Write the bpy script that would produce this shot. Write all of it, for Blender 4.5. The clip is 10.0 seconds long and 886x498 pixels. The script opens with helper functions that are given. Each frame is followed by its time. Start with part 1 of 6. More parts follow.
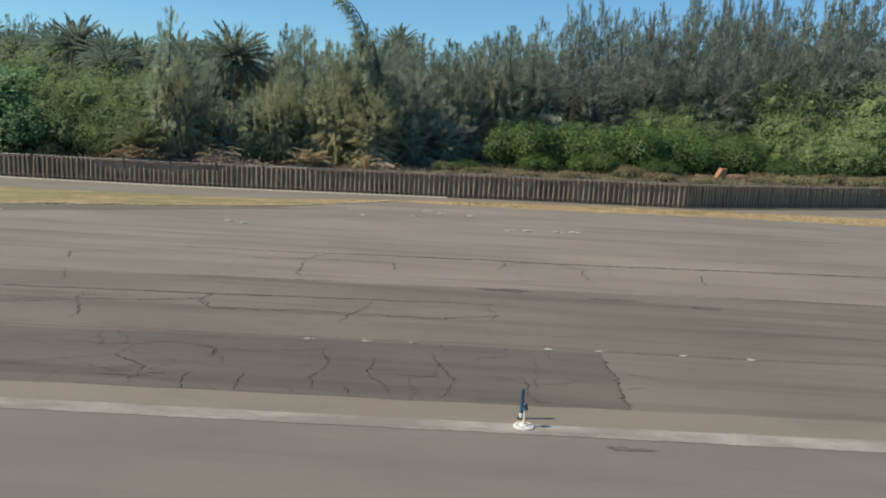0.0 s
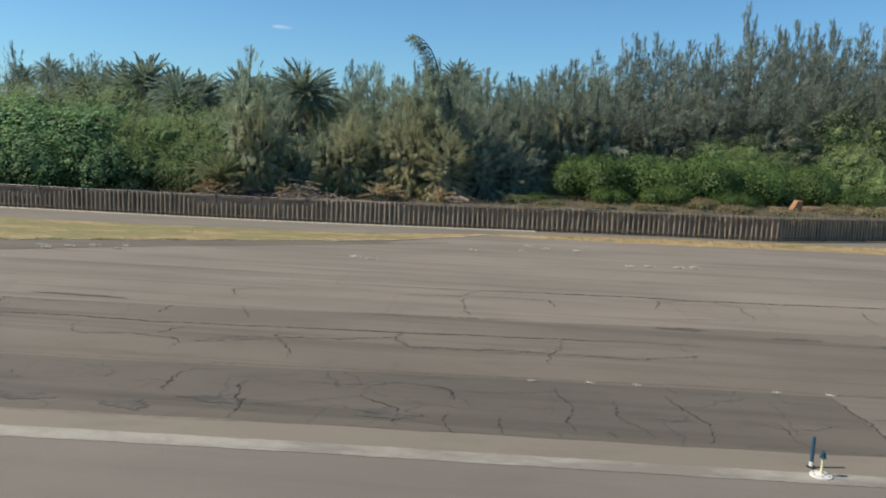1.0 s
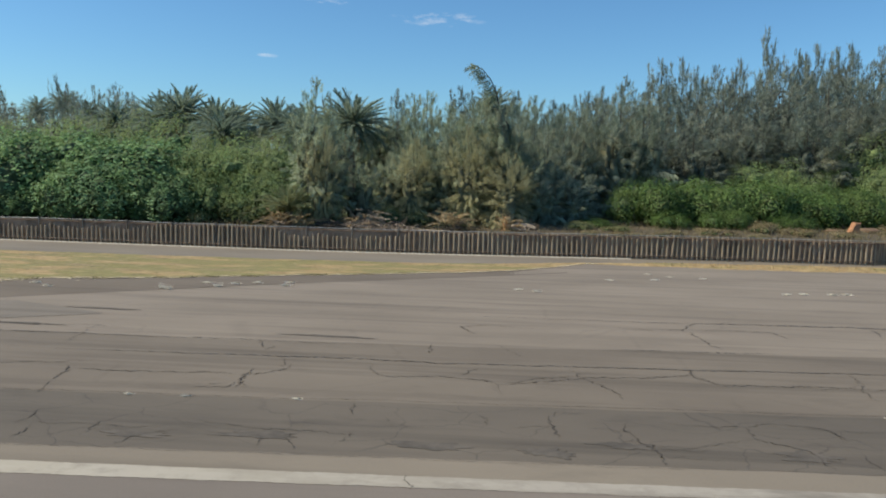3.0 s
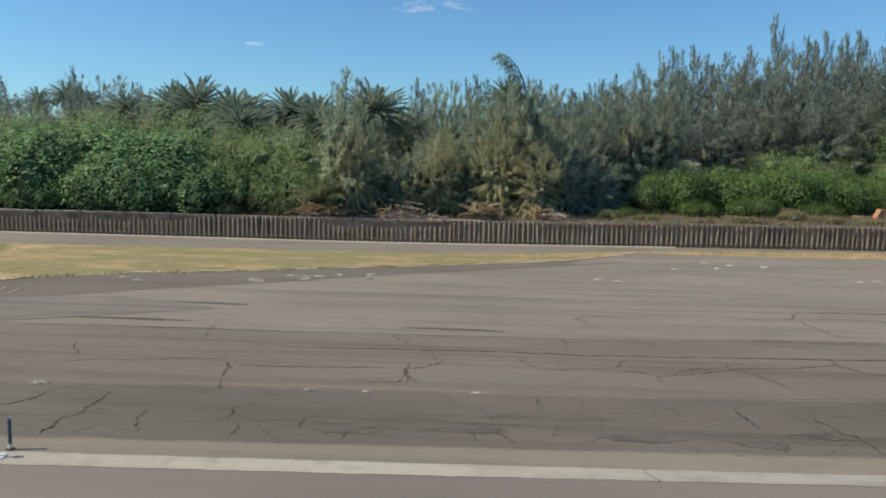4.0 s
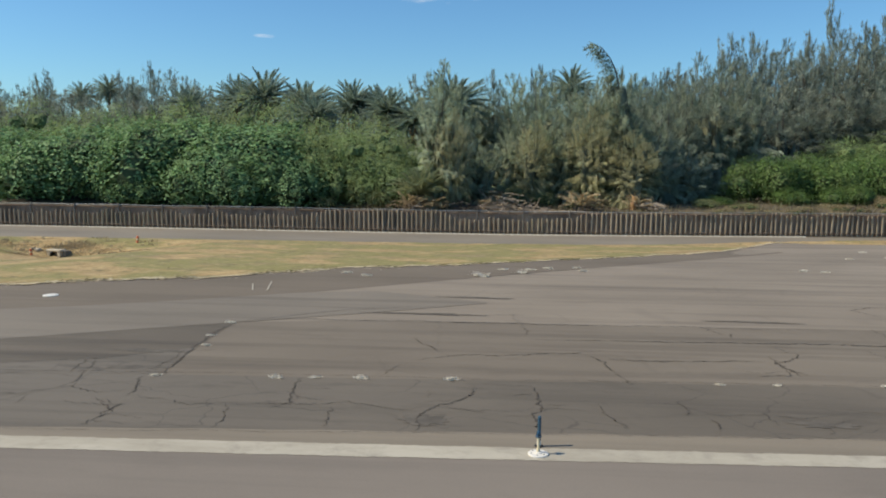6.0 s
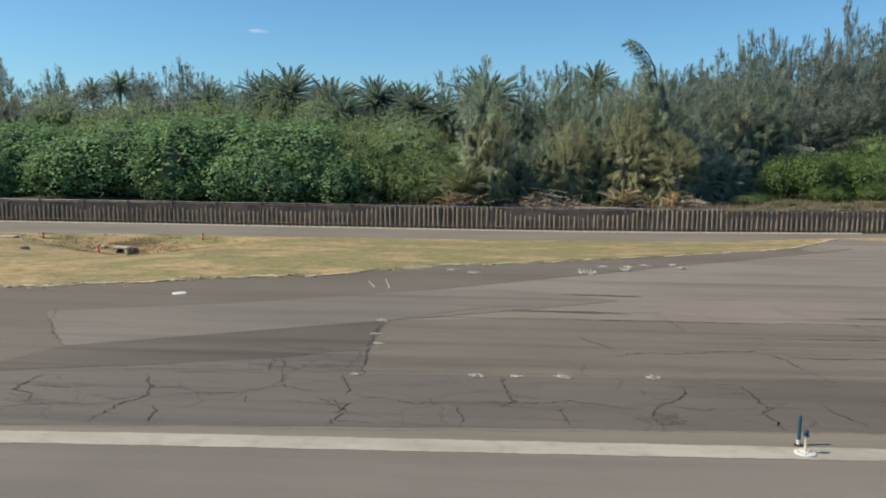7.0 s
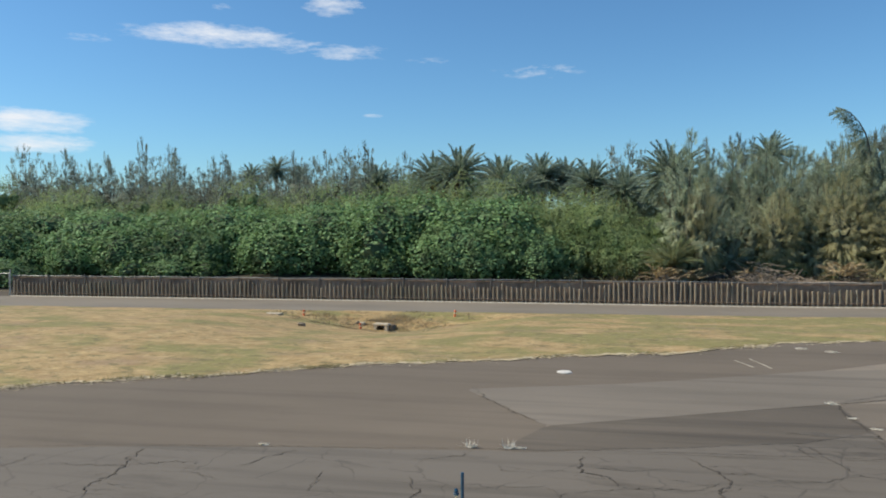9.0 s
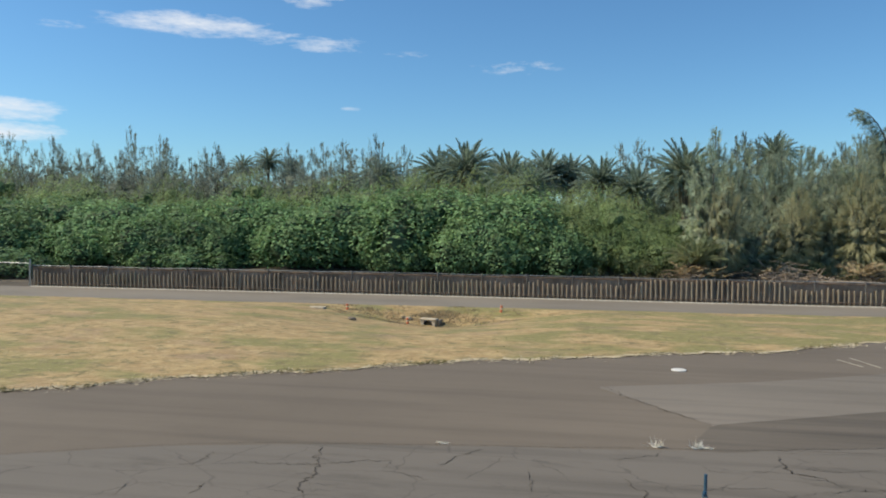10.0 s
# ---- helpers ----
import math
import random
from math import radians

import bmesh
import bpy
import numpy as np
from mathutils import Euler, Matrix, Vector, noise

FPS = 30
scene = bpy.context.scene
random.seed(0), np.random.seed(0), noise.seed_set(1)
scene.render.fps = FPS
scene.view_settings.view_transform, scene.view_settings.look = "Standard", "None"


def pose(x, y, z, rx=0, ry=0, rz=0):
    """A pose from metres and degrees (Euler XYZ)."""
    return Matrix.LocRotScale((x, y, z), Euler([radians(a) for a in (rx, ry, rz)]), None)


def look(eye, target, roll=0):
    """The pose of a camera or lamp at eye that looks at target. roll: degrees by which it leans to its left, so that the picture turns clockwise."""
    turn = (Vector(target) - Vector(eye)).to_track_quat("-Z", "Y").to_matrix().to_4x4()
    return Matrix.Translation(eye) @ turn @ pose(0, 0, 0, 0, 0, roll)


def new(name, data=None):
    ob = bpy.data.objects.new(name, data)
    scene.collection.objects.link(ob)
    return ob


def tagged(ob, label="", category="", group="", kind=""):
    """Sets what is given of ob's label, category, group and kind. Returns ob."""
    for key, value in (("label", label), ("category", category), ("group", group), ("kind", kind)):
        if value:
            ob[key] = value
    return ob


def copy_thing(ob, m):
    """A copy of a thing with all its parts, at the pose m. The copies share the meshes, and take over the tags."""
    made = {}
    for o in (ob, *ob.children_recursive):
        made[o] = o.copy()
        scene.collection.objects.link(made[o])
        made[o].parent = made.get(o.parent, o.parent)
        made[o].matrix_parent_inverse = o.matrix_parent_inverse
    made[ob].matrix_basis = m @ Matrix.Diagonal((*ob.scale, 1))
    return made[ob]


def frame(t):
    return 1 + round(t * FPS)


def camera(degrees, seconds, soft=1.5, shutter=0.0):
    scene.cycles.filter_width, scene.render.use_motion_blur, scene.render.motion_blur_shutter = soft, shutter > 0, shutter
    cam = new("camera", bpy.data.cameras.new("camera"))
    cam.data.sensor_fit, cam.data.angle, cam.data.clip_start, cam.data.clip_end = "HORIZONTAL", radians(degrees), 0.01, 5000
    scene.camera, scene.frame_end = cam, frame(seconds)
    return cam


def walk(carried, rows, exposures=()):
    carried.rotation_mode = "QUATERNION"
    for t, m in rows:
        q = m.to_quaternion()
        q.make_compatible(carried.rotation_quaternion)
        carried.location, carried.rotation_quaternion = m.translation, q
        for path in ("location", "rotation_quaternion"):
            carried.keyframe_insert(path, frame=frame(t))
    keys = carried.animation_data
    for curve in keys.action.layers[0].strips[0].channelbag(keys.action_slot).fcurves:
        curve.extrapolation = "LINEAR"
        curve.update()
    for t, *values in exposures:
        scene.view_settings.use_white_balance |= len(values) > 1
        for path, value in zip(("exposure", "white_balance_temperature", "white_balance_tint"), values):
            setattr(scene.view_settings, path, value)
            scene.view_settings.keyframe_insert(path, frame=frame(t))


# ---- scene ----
cam = camera(59.9, 10.0, soft=1.9)
PATH = [
    (0, (0.276, 0.856, 4.259), (0.221, 2.828, 3.928), 3.0),
    (0.5, (-1.569, 0.782, 4.257), (-1.654, 2.759, 3.963), 2.9),
    (0.7, (-2.333, 0.749, 4.259), (-2.440, 2.728, 3.989), 3.0),
    (1, (-3.378, 0.706, 4.263), (-3.52, 2.684, 4.008), 2.6),
    (1.2, (-4.119, 0.689, 4.263), (-4.250, 2.668, 4.005), 2.8),
    (1.5, (-5.146, 0.671, 4.262), (-5.265, 2.653, 4.026), 2.4),
    (1.8, (-6.207, 0.641, 4.260), (-6.362, 2.625, 4.060), 2.2),
    (2, (-6.863, 0.608, 4.259), (-7.043, 2.592, 4.08), 1.5),
    (2.2, (-7.556, 0.56, 4.259), (-7.746, 2.543, 4.081), 1.4),
    (3.5, (-12.038, 0.127, 4.369), (-12.111, 2.115, 4.163), 1.9),
    (4, (-13.875, 0.04, 4.363), (-13.962, 2.025, 4.143), 1.4),
    (4.5, (-15.733, -0.062, 4.351), (-15.831, 1.922, 4.125), 0.8),
    (5, (-17.605, -0.196, 4.348), (-17.739, 1.786, 4.113), 0.6),
    (5.5, (-19.544, -0.326, 4.342), (-19.67, 1.655, 4.101), 0.7),
    (7, (-25.492, -0.674, 4.351), (-25.595, 1.307, 4.095), 0.8),
    (7.5, (-27.502, -0.78, 4.335), (-27.62, 1.199, 4.073), 0.9),
    (8, (-29.549, -0.936, 4.328), (-29.68, 1.043, 4.071), 0.7),
    (8.2, (-30.357, -1.002, 4.319), (-30.581, 0.971, 4.080), -0.3),
    (8.5, (-31.586, -1.111, 4.31), (-31.916, 0.854, 4.145), -0.2),
    (8.7, (-32.414, -1.195, 4.312), (-32.784, 0.768, 4.211), -0.8),
    (9, (-33.588, -1.317, 4.316), (-33.975, 0.645, 4.255), -0.2),
    (9.2, (-34.392, -1.380, 4.311), (-34.793, 0.578, 4.249), -0.1),
    (9.5, (-35.626, -1.471, 4.296), (-36.006, 0.492, 4.232), 0.2),
    (10, (-37.631, -1.687, 4.287), (-37.957, 0.285, 4.213), 0.6),
]
walk(cam, [(t, look(eye, target, roll)) for t, eye, target, roll in PATH])

# ---- light ----
SUN_ELEVATION = 43.0
scene.view_settings.exposure = 0.3
world = bpy.data.worlds.new("sky")
scene.world = world
world.use_nodes = True
wt = world.node_tree
wt.nodes.clear()


def wn(kind, operation="", data_type="", blend_type=""):
    n = wt.nodes.new(kind)
    if operation:
        n.operation = operation
    if data_type:
        n.data_type = data_type
    if blend_type:
        n.blend_type = blend_type
    return n


def wmath(op, a, b=None, c=None):
    n = wn("ShaderNodeMath", operation=op)
    for i, v in enumerate((a, b, c)):
        if v is None:
            continue
        if isinstance(v, (int, float)):
            n.inputs[i].default_value = v
        else:
            wt.links.new(v, n.inputs[i])
    return n.outputs[0]


sky = wn("ShaderNodeTexSky")
sky.sky_type, sky.sun_disc = "NISHITA", False
sky.sun_elevation, sky.sun_rotation = radians(SUN_ELEVATION), radians(261)
sky.altitude, sky.air_density, sky.dust_density, sky.ozone_density = 0.0, 1.0, 0.3, 3.0
wcoord = wn("ShaderNodeTexCoord")
wsep = wn("ShaderNodeSeparateXYZ")
wt.links.new(wcoord.outputs["Generated"], wsep.inputs[0])
azimuth = wmath("MULTIPLY", wmath("ARCTAN2", wsep.outputs[0], wsep.outputs[1]), 57.2958)
height = wmath("MULTIPLY", wmath("ARCSINE", wsep.outputs[2]), 57.2958)
wcomb = wn("ShaderNodeCombineXYZ")
wt.links.new(wmath("MULTIPLY", azimuth, 0.33), wcomb.inputs[0])
wt.links.new(wmath("MULTIPLY", height, 1.3), wcomb.inputs[1])
wnoise = wn("ShaderNodeTexNoise")
wnoise.inputs["Scale"].default_value = 1.1
wnoise.inputs["Detail"].default_value = 9
wnoise.inputs["Roughness"].default_value = 0.68
wt.links.new(wcomb.outputs[0], wnoise.inputs["Vector"])
# thin fair-weather clouds: azimuth, elevation, half width, half height, density
CLOUDS = [(-27.5, 13.3, 7.0, 0.95, 1.0), (-19.0, 12.6, 5.5, 0.75, 0.55), (-39.5, 6.9, 5.0, 1.0, 1.0), (-39.2, 5.5, 5.0, 0.8, 0.95),
          (-19.2, 15.7, 2.6, 0.9, 0.8), (-4.2, 11.2, 4.0, 0.7, 0.36), (-16.3, 8.05, 1.0, 0.22, 0.8), (-27.0, 15.2, 1.2, 0.35, 0.4),
          (-36.0, 12.6, 3.0, 0.5, 0.3), (-12.0, 11.9, 2.5, 0.4, 0.3), (-48.0, 8.5, 6.0, 1.0, 0.8), (24.0, 17.0, 6.0, 1.0, 0.7)]
cover = None
for a, e, wa, we, dens in CLOUDS:
    da = wmath("DIVIDE", wmath("SUBTRACT", azimuth, a), wa)
    de = wmath("DIVIDE", wmath("SUBTRACT", height, e), we)
    d2 = wmath("ADD", wmath("MULTIPLY", da, da), wmath("MULTIPLY", de, de))
    m = wmath("MULTIPLY", wmath("MAXIMUM", wmath("SUBTRACT", 1.0, d2), 0.0), dens)
    cover = m if cover is None else wmath("MAXIMUM", cover, m)
puff = wmath("MULTIPLY", wmath("MAXIMUM", wmath("SUBTRACT", wmath("ADD", wnoise.outputs[0], wmath("MULTIPLY", cover, 0.42)), 0.60), 0.0), 2.1)
puff = wmath("MINIMUM", wmath("MULTIPLY", puff, wmath("MINIMUM", wmath("MULTIPLY", cover, 4.0), 1.0)), 0.92)
tint = wn("ShaderNodeMix", data_type="RGBA", blend_type="MULTIPLY")
tint.inputs["Factor"].default_value = 1.0
wt.links.new(sky.outputs[0], tint.inputs["A"])
tint.inputs["B"].default_value = (0.69, 1.04, 1.235, 1)
wmix = wn("ShaderNodeMix", data_type="RGBA")
wt.links.new(puff, wmix.inputs["Factor"])
wt.links.new(tint.outputs["Result"], wmix.inputs["A"])
wmix.inputs["B"].default_value = (8.5, 8.7, 9.0, 1)
back = wn("ShaderNodeBackground")
back.inputs[1].default_value = 0.085
wt.links.new(wmix.outputs["Result"], back.inputs[0])
wout = wn("ShaderNodeOutputWorld")
wt.links.new(back.outputs[0], wout.inputs[0])

sun_data = bpy.data.lights.new("sun", "SUN")
sun_data.energy, sun_data.angle, sun_data.color = 3.95, radians(0.53), (1.0, 0.885, 0.695)
sun = new("sun", sun_data)
ce, se = math.cos(radians(SUN_ELEVATION)), math.sin(radians(SUN_ELEVATION))
sun.matrix_world = look((-60 * ce, -7.0, 60 * se), (0, 0, 0))


# ---- materials ----
class Mat:
    """A node material with a few short ways to wire it."""

    def __init__(self, name, rough=0.8, metal=0.0):
        self.m = bpy.data.materials.new(name)
        self.m.use_nodes = True
        self.t = self.m.node_tree
        self.b = self.t.nodes["Principled BSDF"]
        self.b.inputs["Roughness"].default_value = rough
        self.b.inputs["Metallic"].default_value = metal
        self.pos = self.t.nodes.new("ShaderNodeNewGeometry").outputs["Position"]

    def node(self, kind, operation="", data_type="", blend_type="", feature=""):
        n = self.t.nodes.new(kind)
        if operation:
            n.operation = operation
        if data_type:
            n.data_type = data_type
        if blend_type:
            n.blend_type = blend_type
        if feature:
            n.feature = feature
        return n

    def plug(self, v, sock):
        if isinstance(v, (int, float, tuple)):
            sock.default_value = v
        else:
            self.t.links.new(v, sock)

    def scaled(self, s, vec=None):
        n = self.node("ShaderNodeVectorMath", operation="MULTIPLY")
        self.plug(vec or self.pos, n.inputs[0])
        n.inputs[1].default_value = s
        return n.outputs[0]

    def noise(self, scale=1.0, detail=4, stretch=None, rough=0.55, vec=None):
        n = self.node("ShaderNodeTexNoise")
        self.plug(self.scaled(stretch, vec) if stretch else (vec or self.pos), n.inputs["Vector"])
        n.inputs["Scale"].default_value, n.inputs["Detail"].default_value, n.inputs["Roughness"].default_value = scale, detail, rough
        return n.outputs[0]

    def math(self, op, a, b=None):
        n = self.node("ShaderNodeMath", operation=op)
        self.plug(a, n.inputs[0])
        if b is not None:
            self.plug(b, n.inputs[1])
        return n.outputs[0]

    def span(self, v, lo, hi, a=0.0, b=1.0):
        n = self.node("ShaderNodeMapRange")
        self.plug(v, n.inputs[0])
        for i, x in enumerate((lo, hi, a, b)):
            n.inputs[i + 1].default_value = x
        return n.outputs[0]

    def mix(self, f, a, b, how="MIX"):
        n = self.node("ShaderNodeMix", data_type="RGBA", blend_type=how)
        self.plug(f, n.inputs["Factor"])
        for v, key in ((a, "A"), (b, "B")):
            self.plug((*v, 1) if isinstance(v, tuple) and len(v) == 3 else v, n.inputs[key])
        return n.outputs["Result"]

    def colour(self, v):
        self.plug((*v, 1) if isinstance(v, tuple) and len(v) == 3 else v, self.b.inputs["Base Color"])

    def bump(self, v, strength=0.3, distance=0.02):
        n = self.node("ShaderNodeBump")
        n.inputs["Strength"].default_value, n.inputs["Distance"].default_value = strength, distance
        self.plug(v, n.inputs["Height"])
        self.t.links.new(n.outputs[0], self.b.inputs["Normal"])

    def rand(self):
        return self.node("ShaderNodeObjectInfo").outputs["Random"]

    def island(self):
        return self.node("ShaderNodeNewGeometry").outputs["Random Per Island"]


def asphalt(name, dark, light, streaks=0.5, cracks=0.0, cell=0.42, smudge=0.5, bleached=0.0):
    """Worn bitumen pavement: stone grain, long wheel streaks, blotches and a net of fine cracks."""
    dark, light = (tuple(v * w for v, w in zip(q, (1.085, 1.06, 1.01))) for q in (dark, light))
    k = Mat(name, 0.9)
    blot = k.noise(0.22, 5, (0.55, 1.0, 1.0))
    c = k.mix(k.span(blot, 0.36, 0.66), dark, light)
    grain = k.noise(38.0, 3)
    c = k.mix(k.span(grain, 0.35, 0.7, 0.0, 0.16), c, tuple(v * 1.4 for v in light))
    if bleached:
        along = k.node("ShaderNodeSeparateXYZ")
        k.plug(k.pos, along.inputs[0])
        c = k.mix(k.span(along.outputs[0], -18.0, -36.0, 0.0, bleached), c, (0.195, 0.176, 0.148))
    if streaks:
        s = k.noise(1.0, 6, (0.045, 1.25, 1.0), 0.65)
        c = k.mix(k.span(s, 0.50, 0.74, 0.0, streaks), c, tuple(v * 0.55 for v in dark))
        s2 = k.noise(1.0, 5, (0.07, 2.6, 1.0), 0.6)
        c = k.mix(k.span(s2, 0.58, 0.78, 0.0, streaks * 0.55), c, tuple(v * 1.22 for v in light))
    if smudge:
        g = k.noise(0.9, 7, (0.45, 1.3, 1.0), 0.7)
        c = k.mix(k.span(g, 0.55, 0.8, 0.0, smudge), c, tuple(v * 0.72 for v in dark))
    height = k.noise(60.0, 2)
    if cracks:
        warp = k.node("ShaderNodeTexNoise")
        k.plug(k.pos, warp.inputs["Vector"])
        warp.inputs["Scale"].default_value, warp.inputs["Detail"].default_value = 1.9, 8
        off = k.node("ShaderNodeVectorMath", operation="MULTIPLY_ADD")
        k.plug(warp.outputs["Color"], off.inputs[0])
        off.inputs[1].default_value = (0.55, 0.55, 0.0)
        k.plug(k.pos, off.inputs[2])
        vor = k.node("ShaderNodeTexVoronoi", feature="DISTANCE_TO_EDGE")
        k.plug(k.scaled((0.62, 1.0, 0.0), off.outputs[0]), vor.inputs["Vector"])
        vor.inputs["Scale"].default_value = cell
        line = k.span(vor.outputs["Distance"], 0.0025, 0.0115, 1.0, 0.0)
        patchy = k.span(k.noise(0.5, 3), 0.38, 0.54)
        f = k.math("MULTIPLY", k.math("MULTIPLY", line, patchy), cracks)
        c = k.mix(f, c, (0.058, 0.050, 0.041))
        height = k.math("SUBTRACT", height, k.math("MULTIPLY", f, 2.0))
    k.colour(c)
    k.bump(height, 0.25, 0.01)
    return k.m


M_TAXI = asphalt("taxiway_asphalt", (0.156, 0.137, 0.118), (0.203, 0.178, 0.152), 0.3, 0.0, smudge=0.35)
M_APRON = asphalt("apron_asphalt", (0.186, 0.160, 0.128), (0.243, 0.210, 0.170), 0.75, 0.12, 0.30)
M_CRACKED = asphalt("cracked_asphalt", (0.094, 0.082, 0.066), (0.138, 0.120, 0.096), 0.6, 0.5, 0.8, 0.9, 0.45)
M_OLD = asphalt("old_brown_asphalt", (0.133, 0.113, 0.089), (0.182, 0.157, 0.124), 0.8, 0.12, 0.34, 0.7)
M_FILLET = asphalt("dark_fillet_asphalt", (0.121, 0.101, 0.077), (0.157, 0.132, 0.102), 0.5, 0.0, smudge=0.4)
M_WEDGE = asphalt("stained_asphalt", (0.090, 0.077, 0.061), (0.128, 0.110, 0.087), 0.9, 0.1, 0.7)
M_PLAIN = asphalt("plain_brown_asphalt", (0.146, 0.127, 0.102), (0.186, 0.162, 0.131), 0.6, 0.0, smudge=0.5)
M_PALE = asphalt("pale_asphalt_overlay", (0.151, 0.134, 0.110), (0.195, 0.172, 0.142), 0.7, 0.0, smudge=0.45)
M_TAN = asphalt("sandy_shoulder_asphalt", (0.182, 0.158, 0.124), (0.226, 0.197, 0.155), 0.35, 0.0)
M_ROAD = asphalt("service_road_asphalt", (0.165, 0.147, 0.118), (0.213, 0.190, 0.154), 0.3, 0.0)


def plain(name, col, rough=0.7, metal=0.0, var=0.25, scale=6.0, fine=40.0):
    k = Mat(name, rough, metal)
    c = k.mix(k.span(k.noise(scale, 5), 0.35, 0.7, 0.0, 1.0), tuple(v * (1 - var) for v in col), tuple(min(1, v * (1 + var)) for v in col))
    c = k.mix(k.span(k.noise(fine, 3), 0.45, 0.75, 0.0, 0.4), c, tuple(v * 0.6 for v in col))
    k.colour(c)
    k.bump(k.noise(fine * 1.5, 3), 0.2, 0.01)
    return k.m


def stripe_material():
    """Road paint, nearly worn away in the east and better kept in the west."""
    k = Mat("worn_white_line", 0.85)
    wear = k.noise(0.8, 6, (0.35, 1.0, 1.0), 0.7)
    east = k.mix(k.span(wear, 0.42, 0.58), (0.232, 0.207, 0.168), (0.385, 0.350, 0.288))
    west = k.mix(k.span(wear, 0.30, 0.58), (0.335, 0.300, 0.232), (0.465, 0.425, 0.338))
    along = k.node("ShaderNodeSeparateXYZ")
    k.plug(k.pos, along.inputs[0])
    c = k.mix(k.span(k.math("ADD", along.outputs[0], k.span(wear, 0.3, 0.7, -4.0, 4.0)), -7.0, -17.0), east, west)
    c = k.mix(k.span(k.noise(2.2, 7, None, 0.72), 0.50, 0.68, 0.0, 0.45), c, (0.225, 0.200, 0.160))
    k.colour(c)
    k.bump(k.noise(50.0, 3), 0.2, 0.01)
    return k.m


def grass_material(name, blades=False):
    """Dry lawn: straw with greener patches, the same patches on the sheet and on the blades."""
    k = Mat(name, 0.95)
    patch = k.noise(0.36, 4, (0.7, 1.0, 0.0), 0.55)
    along = k.node("ShaderNodeSeparateXYZ")
    k.plug(k.pos, along.inputs[0])
    patch = k.math("ADD", patch, k.span(along.outputs[0], -46.0, -30.0, 0.0, 0.085))
    patch = k.math("SUBTRACT", patch, k.span(along.outputs[0], -14.0, -2.0, 0.0, 0.12))
    straw = k.mix(k.span(k.noise(1.3, 3, (0.8, 1.0, 0.0), 0.6), 0.36, 0.64), (0.345, 0.232, 0.100), (0.495, 0.362, 0.170))
    c = k.mix(k.span(patch, 0.49, 0.60, 0.0, 0.9), straw, (0.225, 0.215, 0.072))
    bare = k.noise(0.5, 4, (0.6, 1.0, 0.0), 0.6)
    c = k.mix(k.span(bare, 0.54, 0.70, 0.0, 0.7), c, (0.290, 0.200, 0.128))
    if blades:
        c = k.mix(k.span(k.island(), 0.0, 1.0, 0.0, 0.5), c, (0.54, 0.44, 0.25))
    else:
        c = k.mix(k.span(k.noise(1.7, 4, (0.85, 1.0, 0.0), 0.7), 0.53, 0.62, 0.0, 0.9), c, (0.170, 0.150, 0.062))
        c = k.mix(k.span(k.noise(3.1, 3, (0.6, 1.0, 0.0), 0.7), 0.54, 0.68, 0.0, 0.5), c, (0.56, 0.44, 0.235))
        c = k.mix(k.span(k.noise(6.0, 4, None, 0.7), 0.50, 0.66, 0.0, 0.65), c, (0.205, 0.155, 0.075))
        k.bump(k.noise(9.0, 5), 0.6, 0.06)
    k.colour(c)
    return k.m


def leaf_material(name, a, b, c3, rough=0.5, gloss=0.3, patch=0.35, thin=0.35, clump=0.0, grain=1.1):
    """Foliage: each leaf its own shade between two greens, with clumps of a third, thin enough for some light to come through."""
    k = Mat(name, rough)
    c = k.mix(k.span(k.island(), 0, 1, 0.12, 0.88), a, b)
    c = k.mix(k.span(k.noise(patch, 3), 0.42, 0.68, 0.0, 0.75), c, c3)
    hue = k.node("ShaderNodeHueSaturation")
    shade = k.span(k.rand(), 0, 1, 0.85, 1.18)
    if clump:
        tuft = k.noise(grain, 2, (1.0, 1.0, 0.55), 0.6)
        shade = k.math("MULTIPLY", shade, k.span(tuft, 0.36, 0.64, 1.0 - clump, 1.0 + 0.55 * clump))
    k.plug(shade, hue.inputs["Value"])
    k.plug(c, hue.inputs["Color"])
    c = hue.outputs[0]
    k.colour(c)
    k.b.inputs["Specular IOR Level"].default_value = gloss
    tr = k.node("ShaderNodeBsdfTranslucent")
    k.plug(c, tr.inputs[0])
    mixer = k.node("ShaderNodeMixShader")
    mixer.inputs[0].default_value = thin
    out = k.t.nodes["Material Output"]
    k.t.links.new(k.b.outputs[0], mixer.inputs[1])
    k.t.links.new(tr.outputs[0], mixer.inputs[2])
    k.t.links.new(mixer.outputs[0], out.inputs[0])
    return k.m


def dry_material(name, a, b):
    """Dead opaque grass, each blade its own shade."""
    k = Mat(name, 0.9)
    c = k.mix(k.island(), a, b)
    c = k.mix(k.span(k.noise(1.5, 3), 0.4, 0.7, 0.0, 0.5), c, tuple(v * 0.75 for v in a))
    k.colour(c)
    return k.m


def bark_material(name, a, b):
    k = Mat(name, 0.9)
    c = k.mix(k.span(k.noise(3.0, 5, (4.0, 4.0, 0.7)), 0.35, 0.68), a, b)
    k.colour(c)
    k.bump(k.noise(8.0, 4, (3.0, 3.0, 0.6)), 0.6, 0.04)
    return k.m


